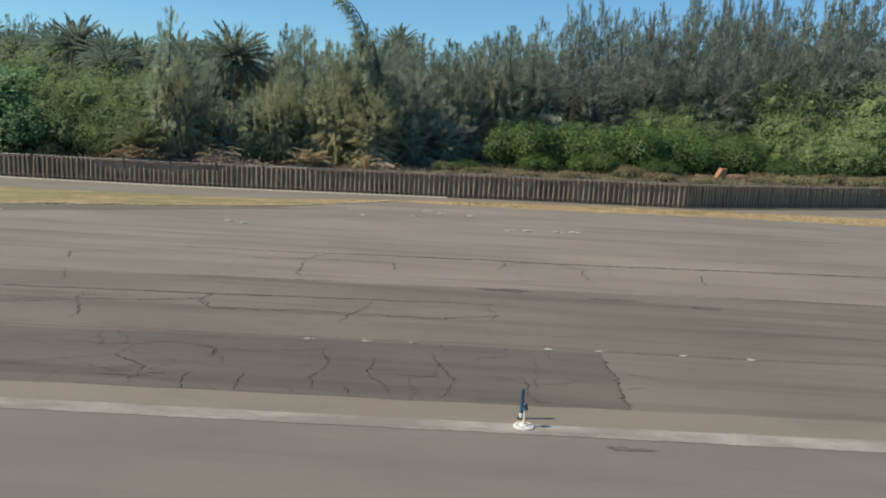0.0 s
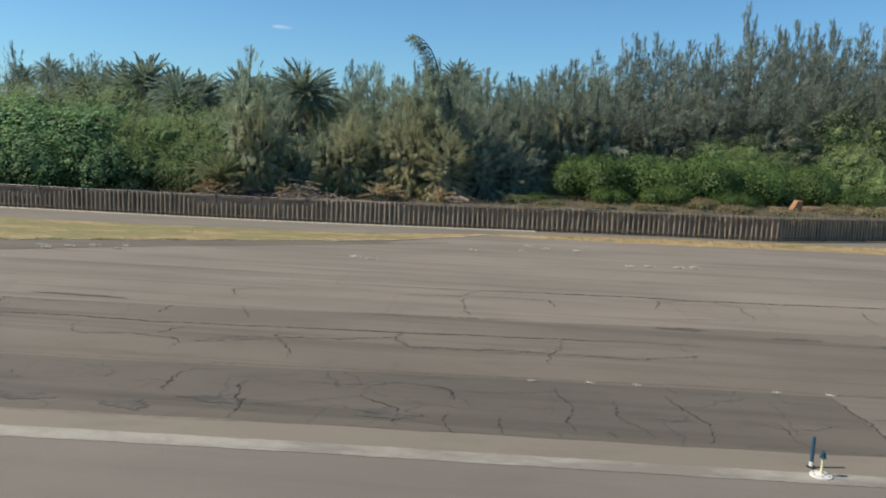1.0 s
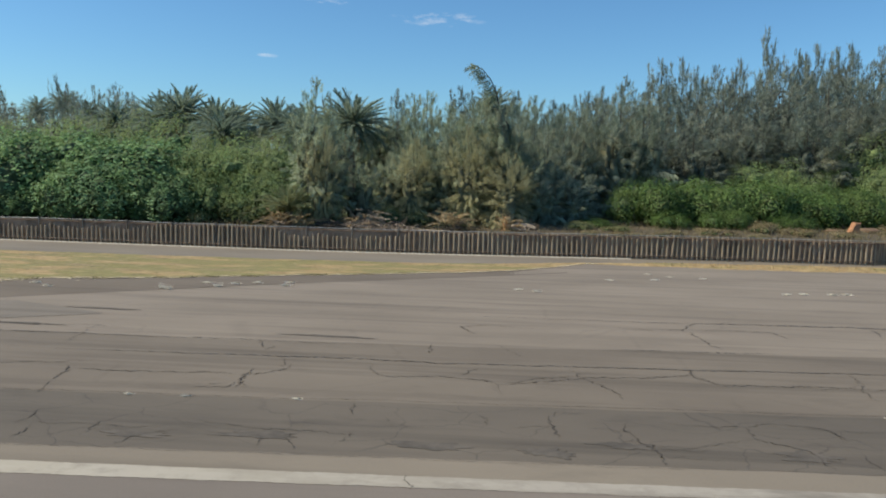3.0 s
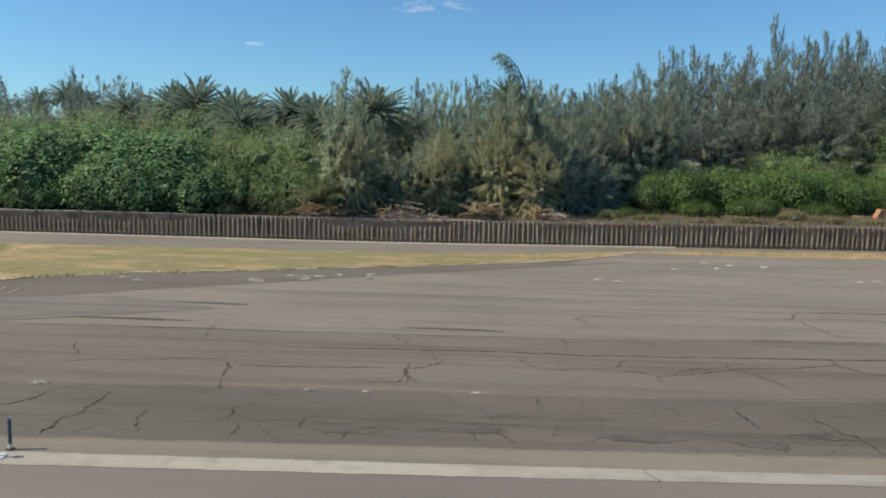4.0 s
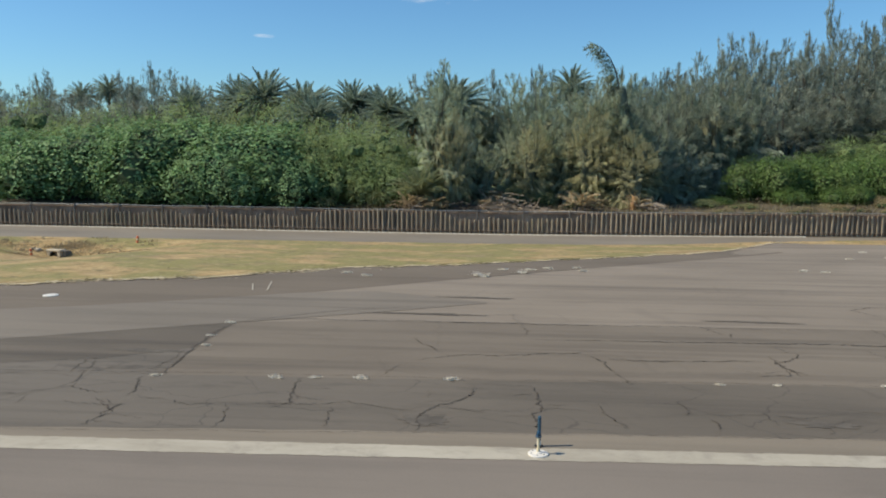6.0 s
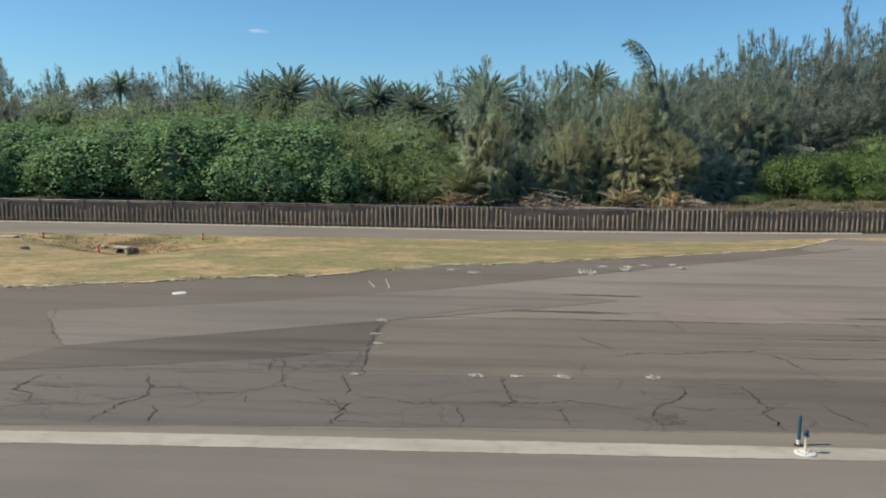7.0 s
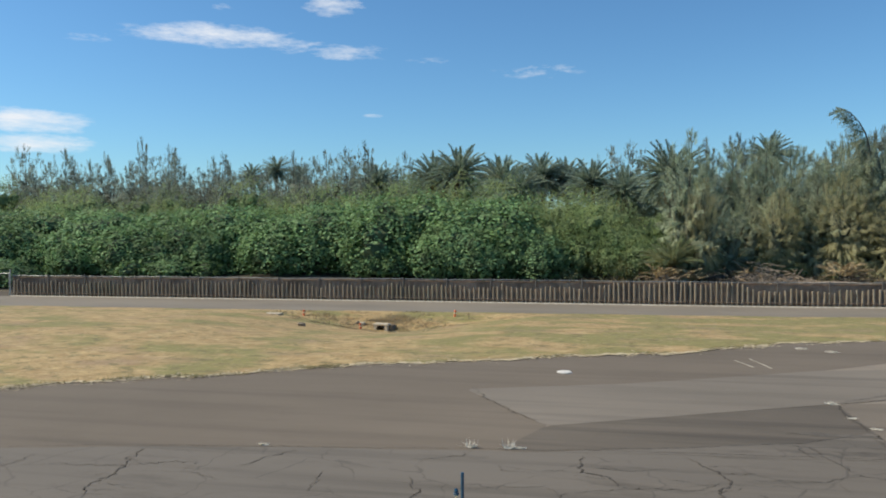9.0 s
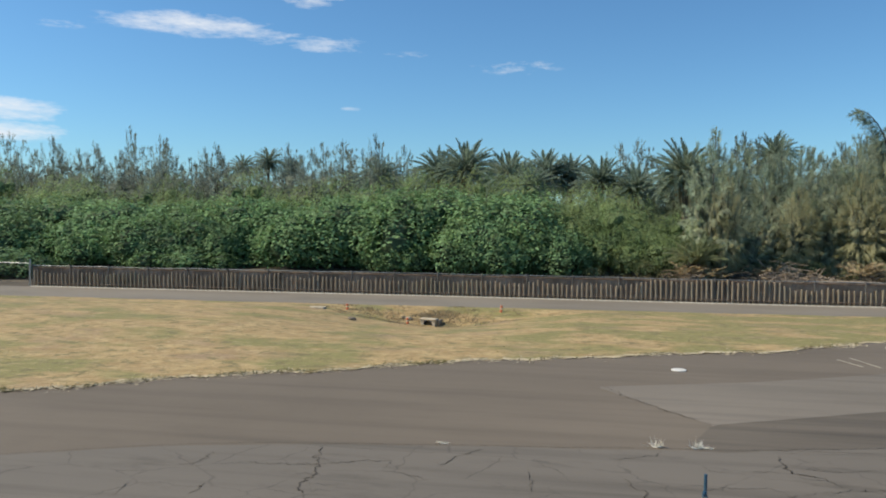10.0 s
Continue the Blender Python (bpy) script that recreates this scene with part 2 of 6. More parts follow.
def picket_material():
    k = Mat("weathered_picket_wood", 0.88)
    c = k.mix(k.rand(), (0.250, 0.198, 0.138), (0.385, 0.315, 0.222))
    c = k.mix(k.span(k.noise(5.0, 5, (6.0, 6.0, 0.8)), 0.4, 0.7, 0.0, 0.6), c, (0.180, 0.138, 0.098))
    c = k.mix(k.span(k.noise(0.12, 3), 0.5, 0.64, 0.0, 0.45), c, (0.200, 0.188, 0.115))
    k.colour(c)
    k.bump(k.noise(20.0, 4, (5.0, 5.0, 0.5)), 0.4, 0.01)
    return k.m


M_LINE = stripe_material()
M_GRASS = grass_material("dry_grass_ground")
M_BLADE = grass_material("dry_grass_blades", True)
M_CRACK = plain("crack_filler", (0.078, 0.065, 0.050), 0.95, 0, 0.35, 3.0)
M_FAINT = plain("sand_filled_crack", (0.098, 0.083, 0.065), 0.95, 0, 0.35, 3.0)
M_SMEAR = plain("tar_stain", (0.116, 0.101, 0.081), 0.95, 0, 0.3, 1.6, 9.0)
M_SMUDGE = plain("faint_oil_stain", (0.148, 0.130, 0.110), 0.95, 0, 0.2, 1.6, 9.0)
M_TAR = plain("tar_seam", (0.088, 0.079, 0.069), 0.9, 0, 0.35, 0.7)
M_STRAW = dry_material("straw_weed", (0.62, 0.575, 0.47), (0.86, 0.815, 0.71))
M_FRINGE = dry_material("bleached_edge_grass", (0.48, 0.395, 0.250), (0.74, 0.655, 0.480))
M_DULL = leaf_material("dull_green_weed", (0.165, 0.165, 0.080), (0.275, 0.250, 0.130), (0.300, 0.260, 0.140), 0.8, 0.1)
M_THATCH = plain("bleached_thatch", (0.58, 0.480, 0.310), 0.95, 0, 0.3, 4.0, 16.0)
M_IRON = leaf_material("ironwood_needles", (0.180, 0.228, 0.180), (0.300, 0.345, 0.275), (0.365, 0.375, 0.282), 0.65, 0.25, 0.22, 0.45, 0.45, 0.8)
M_IRON_BROWN = leaf_material("dry_ironwood_needles", (0.285, 0.350, 0.235), (0.420, 0.480, 0.335), (0.485, 0.506, 0.340), 0.65, 0.25, 0.25, 0.5, 0.45, 1.1)
M_IRON_MID = leaf_material("grey_ironwood_needles", (0.228, 0.282, 0.205), (0.345, 0.397, 0.295), (0.415, 0.430, 0.310), 0.65, 0.25, 0.22, 0.45, 0.4, 0.9)
M_IRON_TAN = leaf_material("parched_ironwood_needles", (0.340, 0.345, 0.195), (0.480, 0.475, 0.285), (0.535, 0.510, 0.315), 0.65, 0.25, 0.25, 0.5, 0.22, 1.3)
M_BROAD = leaf_material("broad_glossy_leaves", (0.115, 0.228, 0.105), (0.300, 0.450, 0.205), (0.240, 0.375, 0.150), 0.6, 0.2, 0.3, 0.35, 0.45, 1.2)
M_FINE = leaf_material("fine_light_green_leaves", (0.215, 0.320, 0.125), (0.335, 0.440, 0.190), (0.365, 0.425, 0.200), 0.6, 0.2, 0.25, 0.5, 0.35, 1.2)
M_VINE = leaf_material("vine_leaves", (0.070, 0.140, 0.036), (0.145, 0.230, 0.062), (0.165, 0.240, 0.070), 0.5, 0.3, 0.3, 0.35, 0.4, 1.4)
M_PALM = leaf_material("palm_fronds", (0.190, 0.262, 0.205), (0.305, 0.378, 0.290), (0.330, 0.375, 0.265), 0.5, 0.35, 0.4, 0.45)
M_YOUNGPALM = leaf_material("young_palm_fronds", (0.225, 0.265, 0.135), (0.330, 0.365, 0.195), (0.370, 0.375, 0.205), 0.5, 0.3, 0.4)
M_DEADPALM = leaf_material("dead_palm_fronds", (0.40, 0.315, 0.185), (0.57, 0.465, 0.300), (0.47, 0.36, 0.21), 0.8, 0.1)
M_SCRUB = leaf_material("dry_scrub", (0.240, 0.215, 0.115), (0.385, 0.325, 0.195), (0.330, 0.260, 0.155), 0.85, 0.1, 0.3)
M_DRYWEED = leaf_material("dry_brown_weed", (0.250, 0.205, 0.130), (0.385, 0.315, 0.205), (0.310, 0.255, 0.170), 0.85, 0.1, 0.3)
M_OLIVE = leaf_material("dull_olive_leaves", (0.185, 0.220, 0.095), (0.290, 0.310, 0.150), (0.320, 0.300, 0.150), 0.6, 0.2, 0.5)
# inner masses: shade between the leaves put into a darker base colour
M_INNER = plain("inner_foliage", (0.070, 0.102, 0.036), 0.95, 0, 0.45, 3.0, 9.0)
M_PALEINNER = plain("fine_foliage_shade", (0.140, 0.190, 0.075), 0.95, 0, 0.4, 1.5)
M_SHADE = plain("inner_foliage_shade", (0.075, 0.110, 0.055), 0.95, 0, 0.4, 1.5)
# crown hearts: coloured darker than the needles, so gaps between plumes read as shade
M_DRYHEART = plain("dry_ironwood_twig_shade", (0.185, 0.195, 0.125), 0.95, 0, 0.45, 1.2, 6.0)
M_HEART = plain("ironwood_twig_shade", (0.098, 0.115, 0.088), 0.95, 0, 0.45, 1.2, 6.0)
M_BARK = bark_material("grey_brown_bark", (0.055, 0.047, 0.038), (0.115, 0.098, 0.078))
M_PALMBARK = bark_material("palm_bark", (0.12, 0.092, 0.062), (0.23, 0.18, 0.125))
M_DEADWOOD = bark_material("bleached_dead_wood", (0.23, 0.175, 0.125), (0.48, 0.395, 0.300))
M_ORANGE_WOOD = bark_material("orange_rotten_trunk", (0.36, 0.20, 0.085), (0.55, 0.34, 0.17))
M_PICKET = picket_material()
M_POST = plain("dull_steel_post", (0.17, 0.155, 0.135), 0.6, 0.3)
M_PIPE = plain("galvanised_pipe", (0.42, 0.42, 0.40), 0.45, 0.6)
M_WIRE = plain("rusty_chain_link", (0.085, 0.075, 0.062), 0.7, 0.3)
M_RAIL = plain("red_brown_rail", (0.215, 0.150, 0.108), 0.85, 0, 0.3)
M_SCREEN = plain("brown_mesh_screen", (0.330, 0.238, 0.172), 0.95, 0, 0.4, 0.8)
M_KERB = plain("concrete_kerb", (0.42, 0.385, 0.320), 0.9)
M_CLAY = plain("red_clay", (0.40, 0.205, 0.105), 0.9, 0, 0.3, 4.0, 14.0)
M_CONCRETE = plain("weathered_concrete", (0.52, 0.445, 0.325), 0.9)
M_WHITE = plain("white_painted_metal", (0.74, 0.71, 0.64), 0.5, 0, 0.08)
M_CREAM = plain("cream_painted_tube", (0.72, 0.62, 0.40), 0.5, 0, 0.12)
M_BLUE = plain("blue_plastic_sleeve", (0.030, 0.082, 0.128), 0.4, 0, 0.15)
M_BLUEGLASS = Mat("blue_glass_lens", 0.12)
M_BLUEGLASS.colour((0.025, 0.085, 0.150))
M_BLUEGLASS.b.inputs["Transmission Weight"].default_value = 0.35
M_BLUEGLASS = M_BLUEGLASS.m
M_DARK = plain("dark_rubber", (0.03, 0.03, 0.032), 0.8)
M_MARKER = plain("orange_marker_plastic", (0.72, 0.20, 0.08), 0.6, 0, 0.12)
M_SOIL = plain("red_soil", (0.215, 0.140, 0.090), 0.95, 0, 0.3, 2.5, 14.0)
M_ROCK = plain("grey_rock", (0.205, 0.168, 0.118), 0.9)
M_EARTH = plain("scrub_earth", (0.110, 0.088, 0.058), 0.95, 0, 0.35, 0.5, 4.0)


# ---- mesh helpers ----
def smooth(a, b, v):
    u = np.clip((np.asarray(v, float) - a) / (b - a), 0, 1)
    return u * u * (3 - 2 * u)


def ground_z(x, y):
    """Height of the ground: the flat airfield, falling to the service road and rising a little behind the fence."""
    x, y = np.asarray(x, float), np.asarray(y, float)
    z = (-0.92 + 0.37 * smooth(-25, 16, x)) * smooth(26, 48, y)
    r = np.sqrt((np.abs(x + 44.9) / 8.4) ** 2.6 + ((y - 40.1) / np.where(y < 40.1, 18.0, 2.9)) ** 2)
    return z - np.maximum(0.0, 1 - r) ** 1.3 + 0.7 * smooth(54, 76, y)


def mesh_of(name, verts, faces, mat):
    """A mesh from arrays; faces all have the same number of corners."""
    verts, faces = np.asarray(verts, np.float32), np.asarray(faces, np.int32)
    me = bpy.data.meshes.new(name)
    n, k = faces.shape
    me.vertices.add(len(verts))
    me.vertices.foreach_set("co", verts.ravel())
    me.loops.add(n * k)
    me.loops.foreach_set("vertex_index", faces.ravel())
    me.polygons.add(n)
    me.polygons.foreach_set("loop_start", np.arange(n, dtype=np.int32) * k)
    me.update(calc_edges=True)
    me.materials.append(mat)
    return me


def link(name, me, parent=None, m=None, label=""):
    ob = new(name, me)
    if parent:
        ob.parent = parent
    if m:
        ob.matrix_basis = m
    return tagged(ob, label)


def part(name, bm, mat, parent=None, label="", smooth_shade=False):
    """Links a bmesh as one mesh object under a thing or under a part."""
    me = bpy.data.meshes.new(name)
    if smooth_shade:
        for f in bm.faces:
            f.smooth = True
    bm.to_mesh(me)
    bm.free()
    me.materials.append(mat)
    return link(name, me, parent, None, label)


def empty(name, x, y, z, label, category, group="", rz=0.0):
    ob = new(name)
    ob.matrix_basis = pose(x, y, z, 0, 0, rz)
    ob.empty_display_size = 0.2
    return tagged(ob, label, category, group)


def box(bm, x0, x1, y0, y1, z0, z1, bevel=0.0):
    r = bmesh.ops.create_cube(bm, size=1.0)
    for v in r["verts"]:
        v.co = Vector(((x0 + x1) / 2 + v.co.x * (x1 - x0), (y0 + y1) / 2 + v.co.y * (y1 - y0), (z0 + z1) / 2 + v.co.z * (z1 - z0)))
    if bevel:
        bmesh.ops.bevel(bm, geom=list({e for v in r["verts"] for e in v.link_edges}), offset=bevel, segments=1, affect="EDGES")
    return bm


def lathe(bm, profile, n=14, x=0.0, y=0.0):
    """A turned body from (radius, height) pairs, closed above and below."""
    rings = [[bm.verts.new((x + r * math.cos(2 * math.pi * i / n), y + r * math.sin(2 * math.pi * i / n), z)) for i in range(n)] for r, z in profile]
    for a, b in zip(rings, rings[1:]):
        for i in range(n):
            bm.faces.new((a[i], a[(i + 1) % n], b[(i + 1) % n], b[i]))
    bm.faces.new(rings[0][::-1])
    bm.faces.new(rings[-1])
    return bm


def tube(points, radii, sides=7):
    """Vertices and quads of a tapered tube along a line of points."""
    pts, radii = np.asarray(points, float), np.asarray(radii, float)
    d = np.gradient(pts, axis=0)
    d /= np.linalg.norm(d, axis=1)[:, None] + 1e-9
    a = np.cross(d, np.array([0.31, 0.17, 0.93]) if abs(d[0][2]) < 0.8 else np.array([1.0, 0.1, 0.0]))
    a /= np.linalg.norm(a, axis=1)[:, None] + 1e-9
    b = np.cross(d, a)
    ang = np.arange(sides) * 2 * math.pi / sides
    v = pts[:, None] + radii[:, None, None] * (a[:, None] * np.cos(ang)[None, :, None] + b[:, None] * np.sin(ang)[None, :, None])
    n = len(pts)
    q = [(i * sides + j, i * sides + (j + 1) % sides, (i + 1) * sides + (j + 1) % sides, (i + 1) * sides + j) for i in range(n - 1) for j in range(sides)]
    return v.reshape(-1, 3), np.array(q)


def join(pieces):
    vs, fs, o = [], [], 0
    for v, f in pieces:
        vs.append(v)
        fs.append(np.asarray(f) + o)
        o += len(v)
    return np.concatenate(vs), np.concatenate(fs)


def unit(v):
    return v / (np.linalg.norm(v, axis=1)[:, None] + 1e-9)


def blades(base, way, length, width, rng, flat=0.0):
    """Thin pointed blades, one triangle each, from base along way; flat turns their broad sides up."""
    side = unit(np.cross(way, rng.normal(size=way.shape) + np.array([0, 0, flat])))
    h = width[:, None] / 2
    v = np.stack([base - side * h, base + side * h, base + way * length[:, None]], 1).reshape(-1, 3)
    return v, np.arange(len(v)).reshape(-1, 3)


def leaves(base, normal, size, rng, slim=0.62):
    """Oval leaves, folded a little along the rib, two triangles each."""
    t = unit(np.cross(normal, rng.normal(size=normal.shape)))
    s = np.cross(normal, t)
    h = size[:, None]
    v = np.stack([base - t * h * 0.5, base + s * h * slim * 0.5 + normal * h * 0.10, base + t * h * 0.5, base - s * h * slim * 0.5 + normal * h * 0.10], 1).reshape(-1, 3)
    i = np.arange(len(base))[:, None] * 4
    f = np.concatenate([i + np.array([[0, 1, 2]]), i + np.array([[0, 2, 3]])], 0)
    return v, f


# ---- the ground ----
EDGE_X = [-95, -60, -51.5, -48.9, -46.9, -44.1, -41.4, -38.0, -34.0, -31.3, -29.0, -26.2, -23.3, -20.0, -16.0, -11.5, -8.0, -4.1, -2.4, 90]
EDGE_Y = [-30, 8.0, 15.1, 16.7, 18.1, 19.6, 21.2, 22.8, 24.4, 25.4, 27.0, 28.8, 30.2, 32.2, 35.4, 38.8, 42.5, 47.2, 47.8, 47.8]
ROAD_X = [-120, -75, -61, -51, -41, -30, -20, -12, -7, -3, 0, 10, 17, 26, 90]
ROAD_Y = [41.0, 41.6, 42.0, 42.6, 43.4, 43.9, 44.6, 45.0, 46.6, 47.7, 48.2, 49.0, 49.5, 50.5, 62.0]
FENCE_X = [-77, -47, -15, 14.3, 31, 75]
FENCE_Y = [49.6, 50.3, 50.4, 50.5, 58.0, 78.0]


def edge_y(x):
    """The far edge of the apron, ragged where grass creeps over it."""
    x = np.asarray(x, float)
    wob = 0.14 * np.sin(0.9 * x + 0.6) + 0.10 * np.sin(2.3 * x) + 0.08 * np.sin(5.1 * x + 1.0) + 0.05 * np.sin(11.7 * x)
    return np.interp(x, EDGE_X, EDGE_Y) - 0.18 + wob * smooth(-2.4, -8, x)


def road_y(x):
    x = np.asarray(x, float)
    return np.interp(x, ROAD_X, ROAD_Y) + 0.12 * np.sin(0.9 * x) + 0.08 * np.sin(2.9 * x + 2)


def fence_y(x):
    return np.interp(x, FENCE_X, FENCE_Y)


# the painted line and the long joints: x, then the line's two rims, the band's rim and the weedy joint
LINE_X = [-95, -60, -45, -39.6, -37.7, -36, -33.5, -30, -25, -20, -15, -10, -6, 0, 6.4, 85]
LINE_LOW = [-32.0, 0.0, 7.6, 9.05, 9.38, 9.58, 9.74, 9.87, 10.02, 10.19, 10.38, 10.60, 10.78, 10.98, 11.18, 13.8]
LINE_TOP = [-31.5, 0.45, 8.05, 9.50, 9.85, 10.02, 10.20, 10.36, 10.50, 10.66, 10.82, 11.00, 11.16, 11.34, 11.60, 14.2]
BAND_TOP = [-31.5, 0.45, 8.05, 9.50, 9.90, 10.12, 10.42, 10.70, 11.03, 11.30, 11.52, 11.72, 11.88, 12.08, 12.36, 15.4]
SEAM_X = [-95, -60, -47.7, -45, -43, -40, -36, -33.5, -28.2, -25.5, -22, -17, -14, -8, 0, 5.4, 85]
SEAM_Y = [-24, 3.0, 10.5, 11.6, 12.1, 12.62, 13.12, 13.42, 13.80, 13.88, 14.02, 14.26, 14.36, 14.68, 15.10, 15.26, 18.0]


def line_low(x):
    return np.interp(x, LINE_X, LINE_LOW)


def line_top(x):
    return np.interp(x, LINE_X, LINE_TOP)


def seam_y(x):
    """The long joint in which weeds grow."""
    x = np.asarray(x, float)
    return np.interp(x, SEAM_X, SEAM_Y) + 0.02 * np.sin(1.9 * x)


def band_y(x):
    x = np.asarray(x, float)
    return np.interp(x, LINE_X, BAND_TOP) + 0.015 * np.sin(3.1 * x)


def sheet(name, x0, x1, step, lower, upper, rows, lift, mat, label, category="pavement", kind="structure"):
    """A paved or planted strip between two lines, lying on the ground."""
    xs = np.linspace(x0, x1, max(2, int((x1 - x0) / step)))
    f = np.linspace(0, 1, rows)
    lo, up = lower(xs), upper(xs)
    X = np.repeat(xs[:, None], rows, 1)
    Y = lo[:, None] + (np.maximum(up, lo) - lo)[:, None] * f[None]
    Z = ground_z(X, Y) + lift
    v = np.stack([X, Y, Z], 2).reshape(-1, 3)
    i = np.arange(len(xs) - 1)[:, None] * rows + np.arange(rows - 1)[None]
    q = np.stack([i, i + rows, i + rows + 1, i + 1], 2).reshape(-1, 4)
    return tagged(link(name, mesh_of(name, v, q, mat)), label, category, "", kind)


def const(v):
    return lambda x: np.full_like(np.asarray(x, float), v)


def worn_edge(x, shift):
    """Small uneven steps along the rim of old paint."""
    x = np.asarray(x, float) + shift
    return 0.007 * np.sin(4.1 * x) + 0.006 * np.sin(11.3 * x + 1) * np.sin(1.7 * x) + 0.008 * np.sin(27.0 * x) * np.sin(2.9 * x + 2)


def ground_sheet():
    xs = np.concatenate([[-3500, -1200, -500, -260], np.linspace(-180, 140, 161), [220, 500, 1200, 3500]])
    ys = np.concatenate([[-3500, -1000, -300, -100, -40, 0, 12], np.linspace(20, 90, 101), [110, 140, 200, 320, 700, 1500, 3500]])
    X, Y = np.meshgrid(xs, ys, indexing="ij")
    Z = ground_z(X, Y) - 0.03 - 0.5 * (1 - smooth(46.0, 49.0, Y))
    v = np.stack([X, Y, Z], 2).reshape(-1, 3)
    n = len(ys)
    i = np.arange(len(xs) - 1)[:, None] * n + np.arange(n - 1)[None]
    q = np.stack([i, i + n, i + n + 1, i + 1], 2).reshape(-1, 4)
    tagged(link("ground", mesh_of("ground", v, q, M_EARTH)), "dry brown earth of the scrubland round the airfield", "ground", "", "structure")


ground_sheet()
sheet("apron", -90, 85, 0.25, const(-60.0), edge_y, 26, 0.0, M_APRON, "worn grey-brown cracked asphalt apron with tyre streaks", "pavement")
sheet("lawn", -110, -2.6, 0.3, edge_y, road_y, 44, 0.012, M_GRASS, "dry straw-coloured lawn with green patches", "grass")
sheet("thatch_edge", -85, -4.0, 0.06, lambda x: edge_y(x) - 0.09 + 0.08 * np.sin(7.3 * np.asarray(x)) * np.sin(1.9 * np.asarray(x)) + 0.05 * np.sin(19.0 * np.asarray(x) + 1) * np.sin(3.3 * np.asarray(x)),
      lambda x: edge_y(x) + 0.16 + 0.12 * np.sin(3.1 * np.asarray(x)) * np.sin(0.8 * np.asarray(x)) + 0.06 * np.sin(13.0 * np.asarray(x)), 3, 0.022, M_THATCH, "bleached matted thatch along the lawn's rim", "grass")
sheet("verge", -10.0, 80, 0.3, lambda x: np.minimum(np.interp(x, [-10, -4, 0, 7, 15, 24, 80], [44.9, 46.6, 45.6, 45.3, 46.0, 46.0, 52]) + 0.15 * np.sin(1.3 * np.asarray(x)) + 0.10 * np.sin(3.7 * np.asarray(x)), road_y(x) - 0.1), road_y, 14, 0.014, M_GRASS, "narrow strip of dry grass beside the service road", "grass")
sheet("service_road", -120, 85, 0.5, road_y, lambda x: fence_y(x) - 0.10, 16, 0.004, M_ROAD, "pale grey asphalt service road along the fence", "road")

# pavement bands, each a few millimetres above the one below
sheet("taxiway", -95, 85, 1.0, const(-40.0), lambda x: line_low(x) + 0.05, 12, 0.004, M_TAXI, "smooth grey asphalt taxiway", "pavement")
sheet("shoulder_band", -95, 85, 0.4, lambda x: line_low(x) + 0.05, band_y, 3, 0.006, M_TAN, "sandy worn asphalt band along the white line", "pavement")
sheet("cracked_band", -95, 3.0, 0.4, band_y, seam_y, 5, 0.004, M_CRACKED, "dark asphalt band broken by many cracks", "pavement")
sheet("plain_band", 3.0, 85, 0.4, band_y, seam_y, 5, 0.004, M_PLAIN, "plain grey-brown asphalt band beyond the cracked one", "pavement")
sheet("edge_line", -95, 85, 0.07, lambda x: line_low(x) + worn_edge(x, 0.0), lambda x: line_top(x) + worn_edge(x, 2.0), 3, 0.010, M_LINE, "worn off-white painted edge line on the asphalt", "road marking")
sheet("old_band", -27.9, 85, 0.3, seam_y, lambda x: np.interp(x, [-27.9, -25, -17, -12, 0, 8, 12, 40, 85], [18.5, 19.15, 19.25, 19.5, 20.4, 21.0, 21.1, 22.0, 24]) + 0.06 * np.sin(0.8 * np.asarray(x)), 6, 0.004, M_OLD, "older brown-grey asphalt band with wheel streaks", "pavement")
sheet("fillet", -90, -34.6, 0.4, seam_y, lambda x: edge_y(x) - 0.02, 24, 0.004, M_FILLET, "dark smooth asphalt fillet beside the lawn", "pavement")
sheet("edge_band", -34.6, -6.0, 0.3, lambda x: np.minimum(np.interp(x, [-34.6, -32.8, -30.9, -27.3, -21, -15, -6], [19.0, 19.9, 20.8, 22.7, 27.2, 32.0, 40.5]), edge_y(x) - 0.05), lambda x: edge_y(x) - 0.02, 6, 0.004, M_FILLET, "dark asphalt strip along the grass edge", "pavement")
sheet("wedge_foot", -36.0, -27.9, 0.3, seam_y, lambda x: np.maximum(seam_y(x), np.interp(x, [-36, -34.7, -31.7, -29.4, -27.9], [13.1, 13.22, 14.12, 14.87, 15.9])), 4, 0.007, M_CRACKED, "dark cracked asphalt at the foot of the wedge", "pavement")
sheet("stained_wedge", -35.3, -27.9, 0.2, lambda x: np.interp(x, [-35.3, -34.7, -31.7, -29.4, -27.9], [13.2, 13.22, 14.12, 14.87, 15.9]), lambda x: np.interp(x, [-35.3, -34.6, -27.9], [13.5, 15.2, 18.45]), 8, 0.006, M_WEDGE, "dark stained wedge of old asphalt", "pavement")
sheet("pale_overlay", -36.8, -21.5, 0.2, lambda x: np.interp(x, [-36.8, -34.6, -28.0, -25, -21.5], [18.4, 15.2, 18.42, 19.9, 21.8]), lambda x: np.interp(x, [-36.8, -32.8, -30.9, -27.3, -25, -21.5], [18.6, 20.0, 20.9, 22.8, 23.4, 22.0]), 10, 0.008, M_PALE, "pale grey asphalt overlay with a sharp corner", "pavement")


